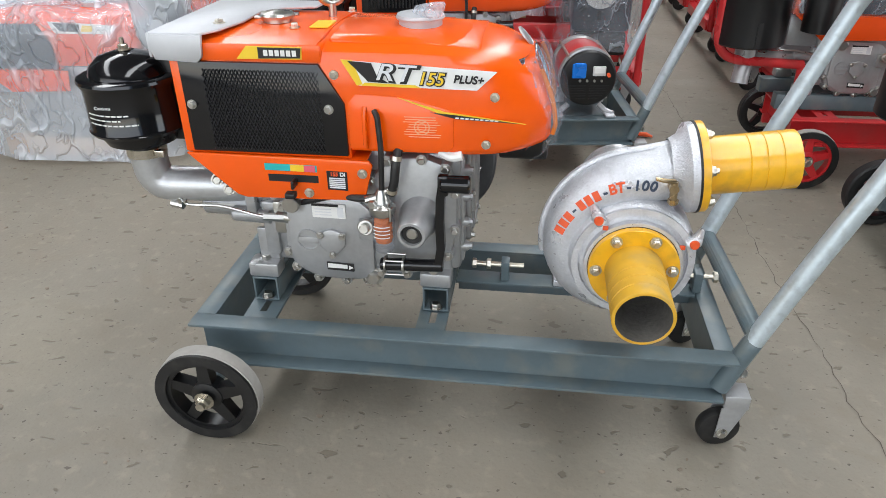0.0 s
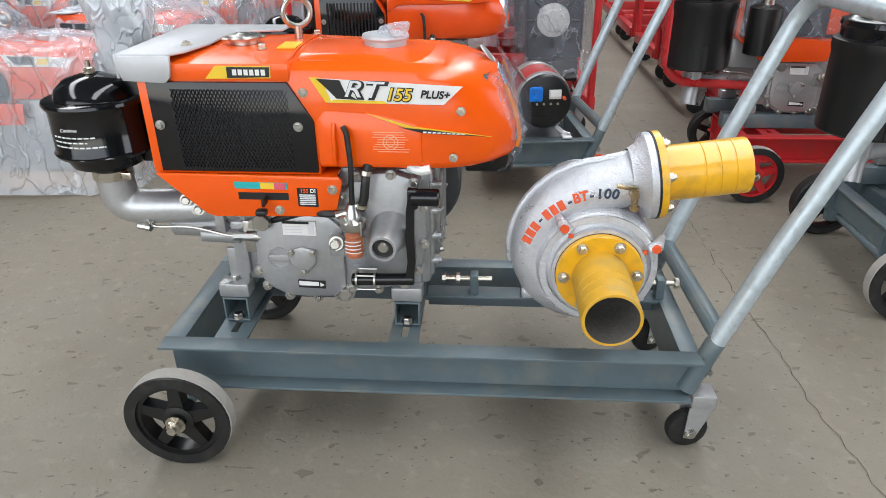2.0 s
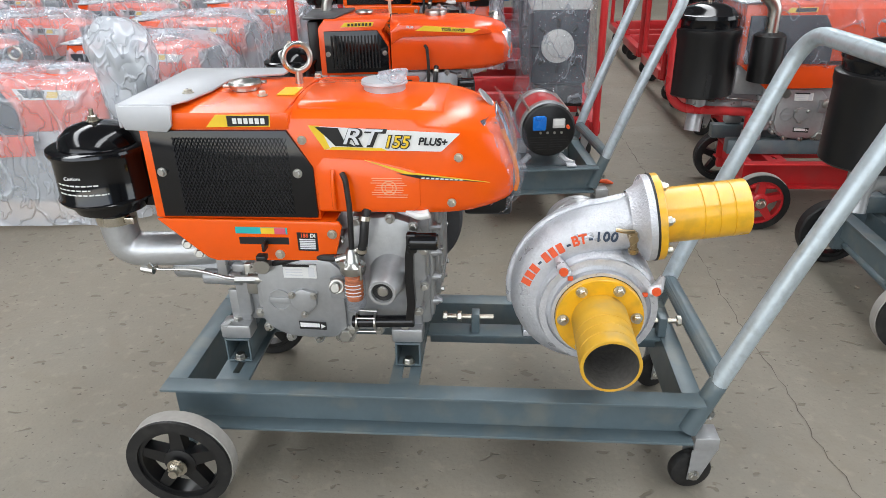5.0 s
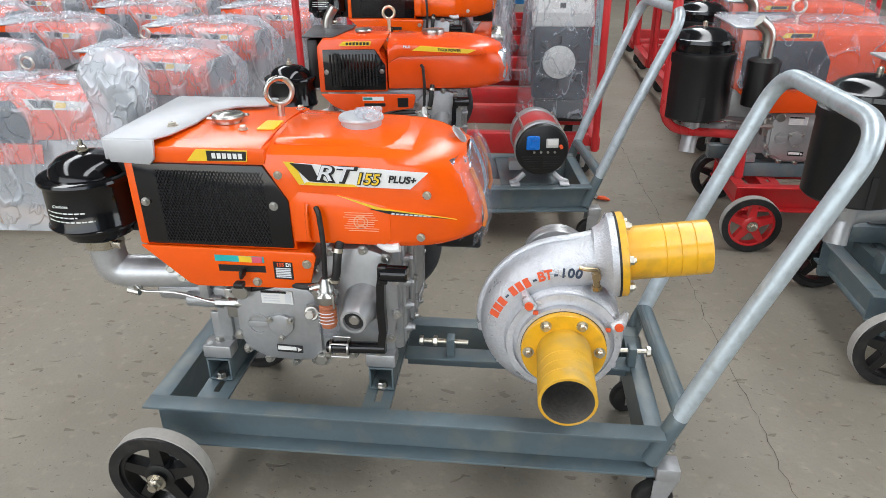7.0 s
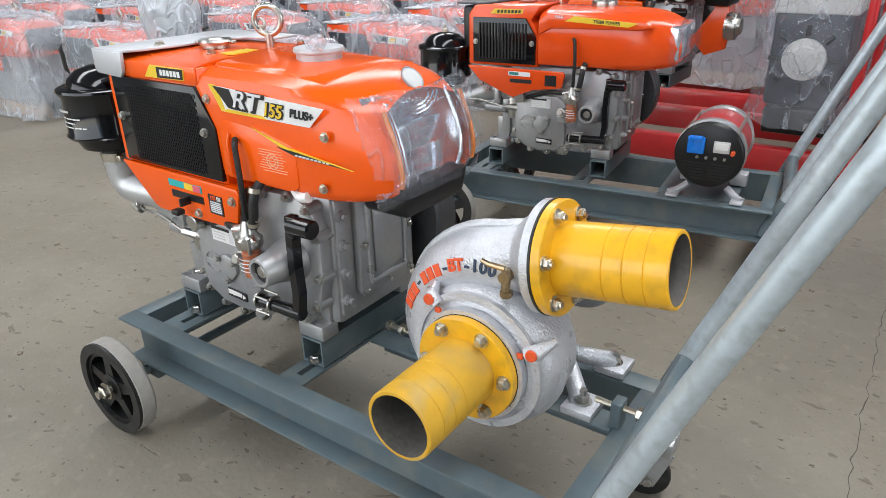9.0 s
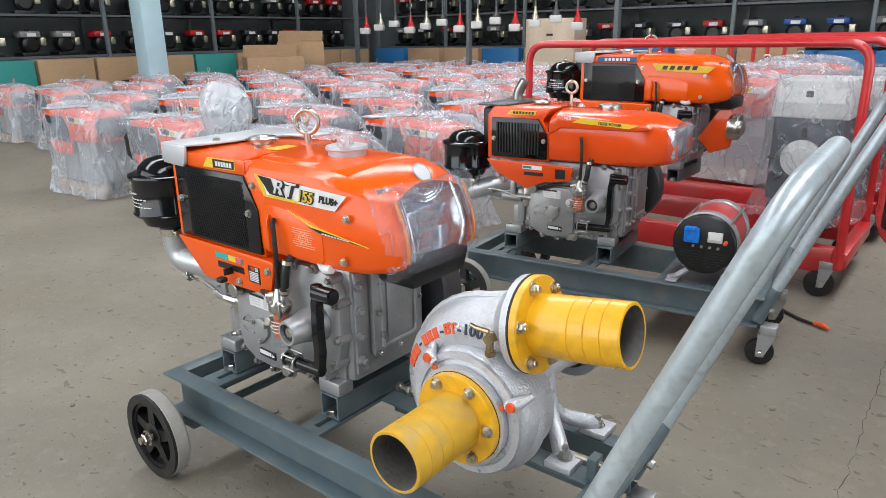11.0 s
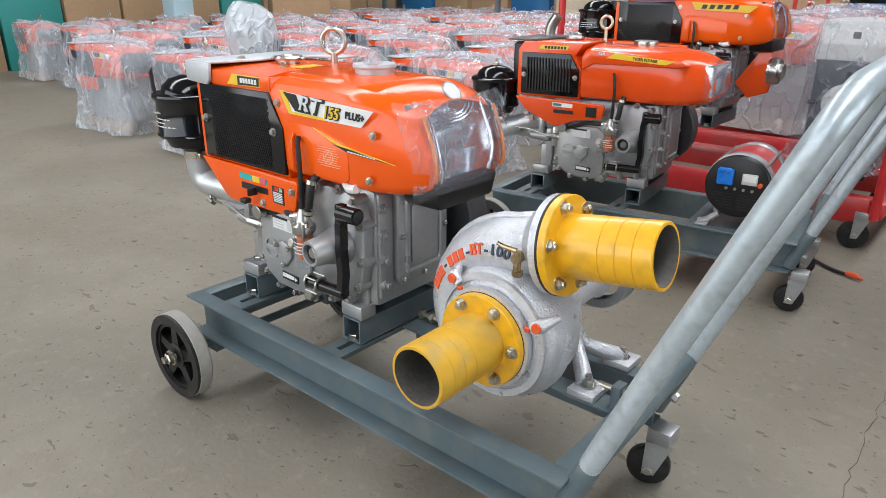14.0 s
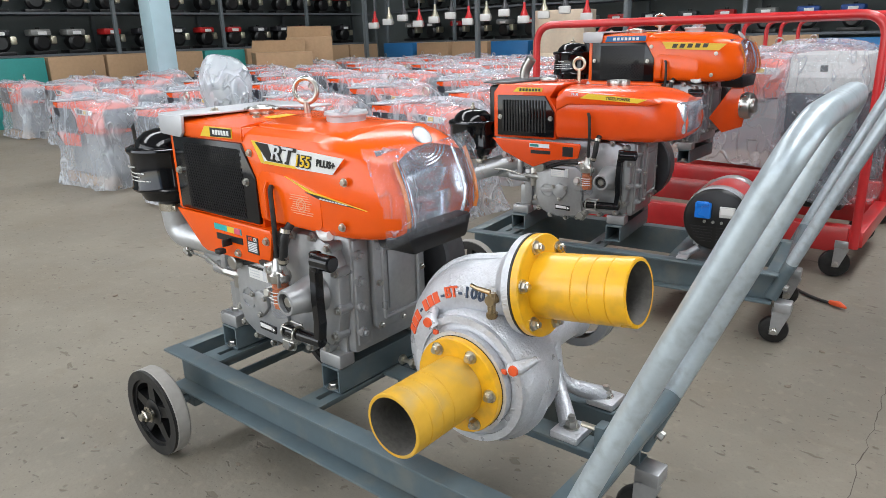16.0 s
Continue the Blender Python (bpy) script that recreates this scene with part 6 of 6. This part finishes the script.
def control_box(label="generator with white control panel under crumpled clear film"):
    """The wrapped generator end with its pale panel and fan cover."""
    g = thing("generator", (0.30, 0.25, 0.20), label, "generator", "wrapped generators")
    body = part("housing", box(B(), 0.175, 0.435, 0.12, 0.50, 0.30, 0.64, 0.02), mat_guard, g, "dark generator housing")
    part("control_panel", plate(B(), [(0.165, 0.63), (0.445, 0.63), (0.43, 0.775), (0.18, 0.775)], "xz", 0.115, 0.46, 0.012), PALE, g, "pale control panel")
    part("print_bar", box(B(), 0.19, 0.42, 0.111, 0.1145, 0.69, 0.745, 0.0), WHITE, g)
    part("dark_field", box(B(), 0.285, 0.31, 0.108, 0.1109, 0.712, 0.735), INK, g)
    part("fan_cover", lathe(B(), (0.295, 0.118, 0.475), (0, -1, 0), [(0, 0.075), (0.012, 0.072), (0.014, 0.05), (0.02, 0.046), (0.022, 0.03), (0.022, 0.0)], 32, caps=False), PALE, g, "round pale fan cover")
    for i in range(8):
        a = math.pi / 4 * i
        part("rib", cyl(B(), (0.295 + 0.085 * math.cos(a), 0.116, 0.475 + 0.085 * math.sin(a)), (0.295 + 0.12 * math.cos(a), 0.116, 0.475 + 0.12 * math.sin(a)), 0.008, seg=8), SATIN, g)
    part("base", box(B(), 0.19, 0.42, 0.10, 0.52, 0.201, 0.299, 0.01), SATIN, g)
    bm = B()
    n = 40
    rows = []
    for z, a, b in ((0.80, 0.01, 0.02), (0.798, 0.10, 0.14), (0.785, 0.145, 0.20), (0.74, 0.16, 0.225), (0.64, 0.165, 0.23), (0.52, 0.17, 0.235), (0.40, 0.18, 0.24), (0.30, 0.19, 0.25), (0.24, 0.205, 0.265)):
        rows.append([bm.verts.new((0.305 + a * math.copysign(abs(math.cos(t)) ** 0.5, math.cos(t)), 0.30 + b * math.copysign(abs(math.sin(t)) ** 0.5, math.sin(t)), z)) for t in (2 * math.pi * i / n for i in range(n))])
    for p, q in zip(rows, rows[1:]):
        for i in range(n):
            bm.faces.new((p[i], p[(i + 1) % n], q[(i + 1) % n], q[i]))
    bm.faces.new(rows[0])
    crumple(bm, 0.016, 14, 2.2)
    part("packing_film", bm, FILM_CLEAR, g, "crumpled clear film", 1.4)
    return g


frame_a = move(tube_frame(), 0.0, 2.11)
engine_c = move(engine_one("orange diesel engine inside a red tube frame", False), -0.075, 2.14, 0.14)
gen_c = move(control_box(), 0.036, 2.05, 0.055)
bm = B()
lathe(bm, (0.015, 2.30, 0.619), (1, 0, 0), [(0, 0.02), (0, 0.05), (0.02, 0.055), (0.04, 0.05), (0.04, 0.03), (0.055, 0.03), (0.055, 0.0)], 28, caps=False)
al = thing("alternator", (0.035, 2.30, 0.56), "small silver charging alternator with pulley", "alternator")
part("alternator_body", bm, STEEL, al)
part("bracket", plate(B(), [(-0.12, 0.56), (-0.03, 0.70), (0.012, 0.70), (0.03, 0.60), (0.02, 0.53), (-0.06, 0.50)], "xz", 2.305, 2.315, 0.003), ORANGE_B, al, "orange bracket")
for i in range(1, 5):
    y = 2.06 + 0.98 * i
    copy_thing(frame_a, pose(*(BASE[frame_a] + Vector((0.02 * i, y, 0)))))
    copy_thing(gen_c, pose(*(BASE[gen_c] + Vector((0.02 * i, y, 0)))))
    if i < 4:
        copy_thing(protos[i % 3], pose(-0.25 - 0.06, y + 0.33, 0.20))


# ---- the row of machines across the aisle ----
def tall_cleaner(e, x=-0.70, y=0.10):
    bm = B()
    lathe(bm, (x, y, 0.465), (0, 0, 1), [(0, 0.06), (0, 0.112), (0.006, 0.118), (0.20, 0.118), (0.21, 0.122), (0.235, 0.122), (0.24, 0.112)], 40)
    a = part("air_cleaner", bm, SATIN, e, "tall black air cleaner with rubber sleeve")
    part("lid", lathe(B(), (x, y, 0.705), (0, 0, 1), [(0, 0.108), (0.025, 0.11), (0.03, 0.114), (0.042, 0.112), (0.046, 0.098), (0.06, 0.085), (0.075, 0.05), (0.08, 0.01)], 40), BLACK, a, "gloss black domed lid")
    part("wing_nut", lathe(B(), (x, y, 0.785), (0, 0, 1), [(0, 0.008), (0.014, 0.008), (0.018, 0.003)], 10), ZINC, a)
    part("sleeve_slot", box(B(), x - 0.008, x + 0.008, y - 0.1205, y - 0.1185, 0.47, 0.555), INK, a)
    part("neck", cyl(B(), (x, y, 0.40), (x, y, 0.467), 0.035), CASTING, a)
    bm = B()
    sweep(bm, bend([(x, y, 0.32), (x + 0.01, y + 0.02, 0.40), (x + 0.22, y + 0.05, 0.42)], 0.05), 0.03, 16)
    part("intake_elbow", bm, CASTING, e)


def aisle_engine(label, wrapped):
    e = thing("diesel_engine", (-0.25, 0.222, 0.286), label, "engine", "engines across the aisle")
    part("bonnet", bonnet(B()), ORANGE_B, e, "orange bonnet", 0.75)
    part("radiator_shell", plate(B(), [(-0.577, 0.568), (-0.262, 0.568), (-0.262, 0.676), (-0.302, 0.744), (-0.302, 0.776), (-0.577, 0.776)], "xz", 0.0745, 0.37, 0.004), ORANGE_B, e)
    part("radiator_guard", plate(B(), [(-0.560, 0.575), (-0.266, 0.575), (-0.266, 0.672), (-0.308, 0.740), (-0.560, 0.740)], "xz", 0.064, 0.0735, 0.002), mat_guard, e, "dark radiator guard")
    part("muffler_guard", plate(B(), [(-0.603, 0.066), (-0.50, 0.066), (-0.46, 0.22), (-0.35, 0.325), (-0.35, 0.385), (-0.603, 0.385)], "xy", 0.781, 0.788, 0.002), SILVER, e, "silver top guard")
    d = part("maker_plate", plate(B(), [(-0.445, 0.748), (-0.34, 0.750), (-0.338, 0.765), (-0.43, 0.765)], "xz", 0.0722, 0.0742), YEL, e)
    part("dark_field", plate(B(), [(-0.415, 0.75), (-0.345, 0.7515), (-0.343, 0.7635), (-0.41, 0.7635)], "xz", 0.0714, 0.0722), INK, d)
    part("control_bracket", plate(B(), [(-0.574, 0.572), (-0.228, 0.569), (-0.240, 0.490), (-0.47, 0.486)], "xz", 0.0605, 0.068, 0.002), ORANGE_B, e)
    crankcase(e)
    fuel_lines(e)
    part("muffler", lathe(B(), (-0.50, 0.03, 0.52), (0, 0, 1), [(0, 0.04), (0.004, 0.055), (0.16, 0.055), (0.17, 0.04)], 24), SATIN, e, "black silencer")
    part("tail_pipe", sweep(B(), bend([(-0.50, 0.03, 0.69), (-0.50, 0.03, 0.78), (-0.545, 0.02, 0.815)], 0.04), 0.022, 16), STEEL, e, "chromed tail pipe")
    tall_cleaner(e)
    bm = B()
    ring = [Vector((-0.333 + 0.024 * math.sin(t), 0.272, 0.83 + 0.024 * math.cos(t))) for t in (2 * math.pi * i / 18 for i in range(19))]
    sweep(bm, ring, 0.006, 8, caps=False)
    cyl(bm, (-0.333, 0.272, 0.775), (-0.333, 0.272, 0.808), 0.007, seg=8)
    part("lifting_eye", bm, STEEL, e)
    for y in (0.12, 0.33):
        part("mounting_bar", box(B(), -0.56, 0.0, y - 0.025, y + 0.025, 0.2305, 0.285, 0.003), FRAME, e)
    if wrapped:
        bm = B()
        bonnet(bm, x0=-0.60, z0=0.56, ztop=0.79, crown=0.015, grow=0.025)
        bmesh.ops.subdivide_edges(bm, edges=bm.edges, cuts=2, use_grid_fill=True)
        bmesh.ops.delete(bm, geom=[f for f in bm.faces if f.calc_center_median().z < 0.563], context="FACES")
        crumple(bm, 0.018, 13, 5.5)
        part("packing_film", bm, FILM_CLEAR, e, "crumpled clear film", 1.4)
    return e


tr_r = move(trolley(handle=False, pump=False, label="blue grey steel trolley under a bare engine"), 1.72, 0.62)
move(aisle_engine("orange diesel engine with tall black air cleaner", False), 1.74, 0.64)
tr_red = move(trolley(paint=RED, handle=False, pump=False, label="red painted steel trolley with red spoked wheels", rimmat=RED), 1.58, 1.42)
hoop_path = bend([(-0.89, 0.08, 1.02), (-0.89, 0.08, 0.415), (-0.58, 0.10, 0.395)], 0.10, 8)
hoop = part("front_hoop", sweep(B(), hoop_path, 0.0165, 14), RED, None, "bent red tube hoop", 1.2)
hoop.parent = tr_red
hoop.location = -BASE[tr_red]
part_post = part("hoop_post", sweep(B(), [(-0.58, 0.10, 0.395), (-0.575, 0.10, 0.231)], 0.0165, 12), RED, None)
part_post.parent = tr_red
part_post.location = -BASE[tr_red]
eng_red = move(aisle_engine("orange engine in clear film with tall black air cleaner", True), 1.50, 1.43)
for i in range(1, 5):
    dy = 0.78 * i
    copy_thing(eng_red, pose(*(eng_red.location + Vector((0.17 * i, dy, 0.0)))))
    copy_thing(tr_red, pose(*(tr_red.location + Vector((0.17 * i, dy, 0.0)))))
    copy_thing(frame_a, pose(*(BASE[frame_a] + Vector((1.95, 1.75 + dy, 0.0)))))


# ---- loose things on the floor ----
bm = B()
sweep(bm, bend([(0.36, 1.92, 0.01), (0.40, 1.88, 0.008), (0.465, 1.83, 0.008), (0.52, 1.81, 0.008)], 0.04), 0.006, 8)
cb = thing("battery_cable", (0.46, 1.85, 0.0), "black cable with a red clip lying on the floor", "cable")
part("cable", bm, RUBBER, cb)
part("clip", sweep(B(), [(0.515, 1.813, 0.011), (0.545, 1.80, 0.014), (0.57, 1.788, 0.010)], [0.008, 0.011, 0.004], 8), REDP, cb, "red insulated clip")


def crack(points, width, seed):
    """A wandering hairline crack, as a thin dusty ribbon just proud of the slab."""
    bm = B()
    r = random.Random(seed)
    line = []
    for (x0, y0), (x1, y1) in zip(points, points[1:]):
        k = max(3, int(math.hypot(x1 - x0, y1 - y0) / 0.03))
        for i in range(k):
            t = i / k
            line.append(Vector((x0 + (x1 - x0) * t + r.uniform(-0.006, 0.006), y0 + (y1 - y0) * t + r.uniform(-0.006, 0.006), 0.0015)))
    d = Vector((points[-1][0] - points[0][0], points[-1][1] - points[0][1], 0)).normalized()
    s = Vector((-d.y, d.x, 0))
    vs = []
    for p in line:
        w = width * r.uniform(0.4, 1.2)
        vs.append((bm.verts.new(p + s * w), bm.verts.new(p - s * w)))
    for a, b in zip(vs, vs[1:]):
        bm.faces.new((a[0], b[0], b[1], a[1]))
    return solo("floor_crack", bm, mat_crack, "thin dark crack in the concrete slab", "crack", "structure")


mat_crack = mat("crack_dust", (0.09, 0.075, 0.06), 0.9, var=0.3)
crack([(0.72, 2.6), (0.734, 2.06), (0.755, 1.72), (0.761, 1.26), (0.765, 0.83), (0.769, 0.61), (0.787, 0.34), (0.781, 0.18), (0.798, 0.06), (0.83, -0.35)], 0.0012, 3)
bm = B()
rnd = random.Random(8)
for i in range(260):
    x, y = rnd.uniform(-2.4, 1.4), rnd.uniform(-0.9, 2.2)
    r = rnd.choice((0.002, 0.003, 0.003, 0.005, 0.008)) * rnd.uniform(0.6, 1.2)
    bmesh.ops.create_icosphere(bm, subdivisions=1, radius=r, matrix=Matrix.LocRotScale((x, y, r * 0.25), Euler((0, 0, rnd.random() * 6)), (1.3, 0.9, 0.45)))
solo("grit", bm, mat("grit", (0.22, 0.18, 0.14), 0.9, var=0.4), "small stones and crumbs of dirt scattered on concrete", "grit", "stuff")


# ---- posts, racks and goods along the walls ----
def post(x, y):
    bm = B()
    box(bm, x - 0.13, x + 0.13, y - 0.13, y + 0.13, 0, ZR, 0.004)
    solo("pillar", bm, PILLAR, "pale blue painted steel post of the shed", "pillar", "structure")


post(-7.4, 3.9)
post(0.78, 5.9)
post(6.0, 5.9)


def rack(x0, x1, y0, y1, levels, label):
    k = thing("storage_rack", ((x0 + x1) / 2, (y0 + y1) / 2, 0), label, "rack", "racks along the walls")
    for z in levels:
        part("shelf", box(B(), x0, x1, y0, y1, z - 0.03, z), RACK, k)
    nx, ny = (1, max(2, int((y1 - y0) / 1.6))) if (y1 - y0) > (x1 - x0) else (max(2, int((x1 - x0) / 1.6)), 1)
    for i in range(nx + 1):
        for j in range(ny + 1):
            px, py = x0 + (x1 - x0) * i / nx, y0 + (y1 - y0) * j / ny
            part("upright", box(B(), px - 0.025, px + 0.025, py - 0.025, py + 0.025, 0, levels[-1] + 0.5), mat_rackpost, k)
    return k


mat_rackpost = mat("grey_rack_post", (0.13, 0.15, 0.16), 0.5, var=0.1)
rack(XW + 0.15, XW + 0.85, -1.0, 10.0, (0.82, 1.38, 1.95), "steel rack full of small red engines")
rack(-9.0, 8.0, YN - 0.85, YN - 0.15, (0.82, 1.38, 1.95), "steel rack full of small engines")


def small_engine(paint, label):
    """A small general purpose engine: tank, cowl and base, about 0.35 m high."""
    s = thing("small_engine", (0, 0, 0), label, "engine", "small engines on the racks")
    part("base", box(B(), -0.16, 0.16, -0.13, 0.13, 0.0, 0.05, 0.006), SATIN, s)
    part("cowl", lathe(B(), (0, 0.10, 0.16), (0, -1, 0), [(0, 0.06), (0.02, 0.11), (0.18, 0.12), (0.21, 0.08)], 18), SATIN, s)
    part("tank", box(B(), -0.15, 0.13, -0.12, 0.10, 0.25, 0.34, 0.025), paint, s)
    part("cap", cyl(B(), (0.0, 0.0, 0.34), (0.0, 0.0, 0.365), 0.03, seg=14), SATIN, s)
    part("plate", box(B(), -0.06, 0.06, -0.126, -0.1215, 0.265, 0.31), WHITE, s)
    part("silencer", box(B(), 0.12, 0.20, -0.10, 0.06, 0.14, 0.25, 0.015), mat_eye, s)
    return s


mini = [small_engine(mat("red_tank", (0.50, 0.02, 0.02), 0.35), "small red engine on a wall rack"), small_engine(mat("white_tank", (0.24, 0.24, 0.23), 0.4), "small pale engine on a wall rack"), small_engine(mat("black_tank", (0.03, 0.03, 0.035), 0.4), "small black engine on a wall rack"), small_engine(mat("blue_tank", (0.02, 0.08, 0.3), 0.4), "small blue engine on a wall rack")]
used = set()


def put(k, m):
    if k in used:
        return copy_thing(mini[k], m)
    used.add(k)
    mini[k].matrix_basis = m
    return mini[k]


rnd = random.Random(21)
for z in (0.82, 1.38, 1.95):
    for i in range(20):
        put(rnd.choice((0, 0, 1, 2, 2)), pose(XW + 0.5, -0.7 + i * 0.53 + rnd.uniform(-0.05, 0.05), z, 0, 0, 90 + rnd.uniform(-8, 8)))
    for i in range(30):
        x = -8.6 + i * 0.55 + rnd.uniform(-0.05, 0.05)
        put(rnd.choice((3, 3, 2, 1)) if x > -1.5 else rnd.choice((0, 1, 2)), pose(x, YN - 0.5, z, 0, 0, rnd.uniform(-8, 8)))


def crate(x, y, z, sx, sy, sz, turn, material, label, flaps=False):
    c = thing("carton", (0, 0, 0), label, "box", "cartons and crates")
    part("side", box(B(), -sx / 2, sx / 2, -sy / 2, sy / 2, 0, sz, 0.006), material, c)
    part("grip_hole", box(B(), -0.05, 0.05, -sy / 2 - 0.004, -sy / 2 - 0.0005, sz * 0.6, sz * 0.6 + 0.03), INK, c)
    if flaps:
        bm = B()
        plate(bm, [(-sx / 2, sz), (sx / 2, sz), (sx / 2 + 0.02, sz + 0.16), (-sx / 2 + 0.03, sz + 0.17)], "xz", sy / 2 - 0.01, sy / 2 - 0.004)
        part("flap", bm, material, c)
    c.matrix_basis = pose(x, y, z, 0, 0, turn)
    return c


rnd = random.Random(33)
for i in range(12):
    g = rnd.random() < 0.45
    crate(-8.6, 0.4 + i * 0.72, 0.0, 0.68, 0.55, 0.80, 90, GREEN if g else CARD, "green packing crate in a row" if g else "brown cardboard carton in a row")
for i in range(9):
    crate(-7.9 + i * 0.8, 9.0, 0.0, 0.7, 0.5, 0.80, rnd.uniform(-4, 4), CARD if i % 3 else BLUEC, "brown cardboard carton in a row" if i % 3 else "blue packing crate in a row")
crate(-7.6, 5.9, 0.0, 0.8, 0.6, 0.75, 60, CARD, "large brown carton standing open", True)
crate(-7.9, 6.7, 0.0, 0.7, 0.6, 0.95, 50, CARD, "large brown carton standing open", True)
crate(-4.4, 8.6, 0.0, 0.75, 0.5, 0.62, 10, CARDW, "pale printed carton stacked by the wall")
crate(-4.4, 8.6, 0.62, 0.75, 0.5, 0.60, 8, CARDW, "pale printed carton stacked by the wall")
for i in range(8):
    crate(-4.4 + i * 0.62, 9.3, 0.0, 0.55, 0.5, 0.75, rnd.uniform(-4, 4), BLUEC, "blue packing crate in a row")


def trimmer(x, y, z, paint):
    """A hanging brush cutter: a long thin shaft with its motor at the lower end."""
    t = thing("brush_cutter", (0, 0, 0), "brush cutter hanging with its motor downwards", "tool", "hanging brush cutters")
    part("shaft", cyl(B(), (0, 0, 0.25), (0, 0, 1.5), 0.014, seg=8), RACK, t)
    part("motor", lathe(B(), (0, 0, 0), (0, 0, 1), [(0, 0.05), (0.02, 0.075), (0.06, 0.08), (0.075, 0.055), (0.11, 0.06), (0.15, 0.045), (0.19, 0.025), (0.28, 0.018)], 16), paint, t)
    part("tank", box(B(), -0.08, 0.08, -0.13, -0.02, 0.0, 0.10, 0.015), PALE, t)
    t.matrix_basis = pose(x, y, z, 0, 0, 25)
    return t


for i in range(13):
    trimmer(-7.7 + i * 0.33, 8.0, 1.05 + 0.05 * (i % 3), RED if i % 3 == 0 else (mat_eye if i % 3 == 1 else mat_fly))
part("hanging_rail", box(B(), -8.0, -3.2, 7.98, 8.02, 2.52, 2.56), RACK)
hr = tagged(bpy.data.objects["hanging_rail"], "dark steel rail carrying hanging brush cutters", "rail", "", "structure")
for x in (-8.0, -5.6, -3.2):
    part("rail_post", box(B(), x - 0.03, x + 0.03, 8.03, 8.09, 0, 2.6), mat_rackpost, hr)
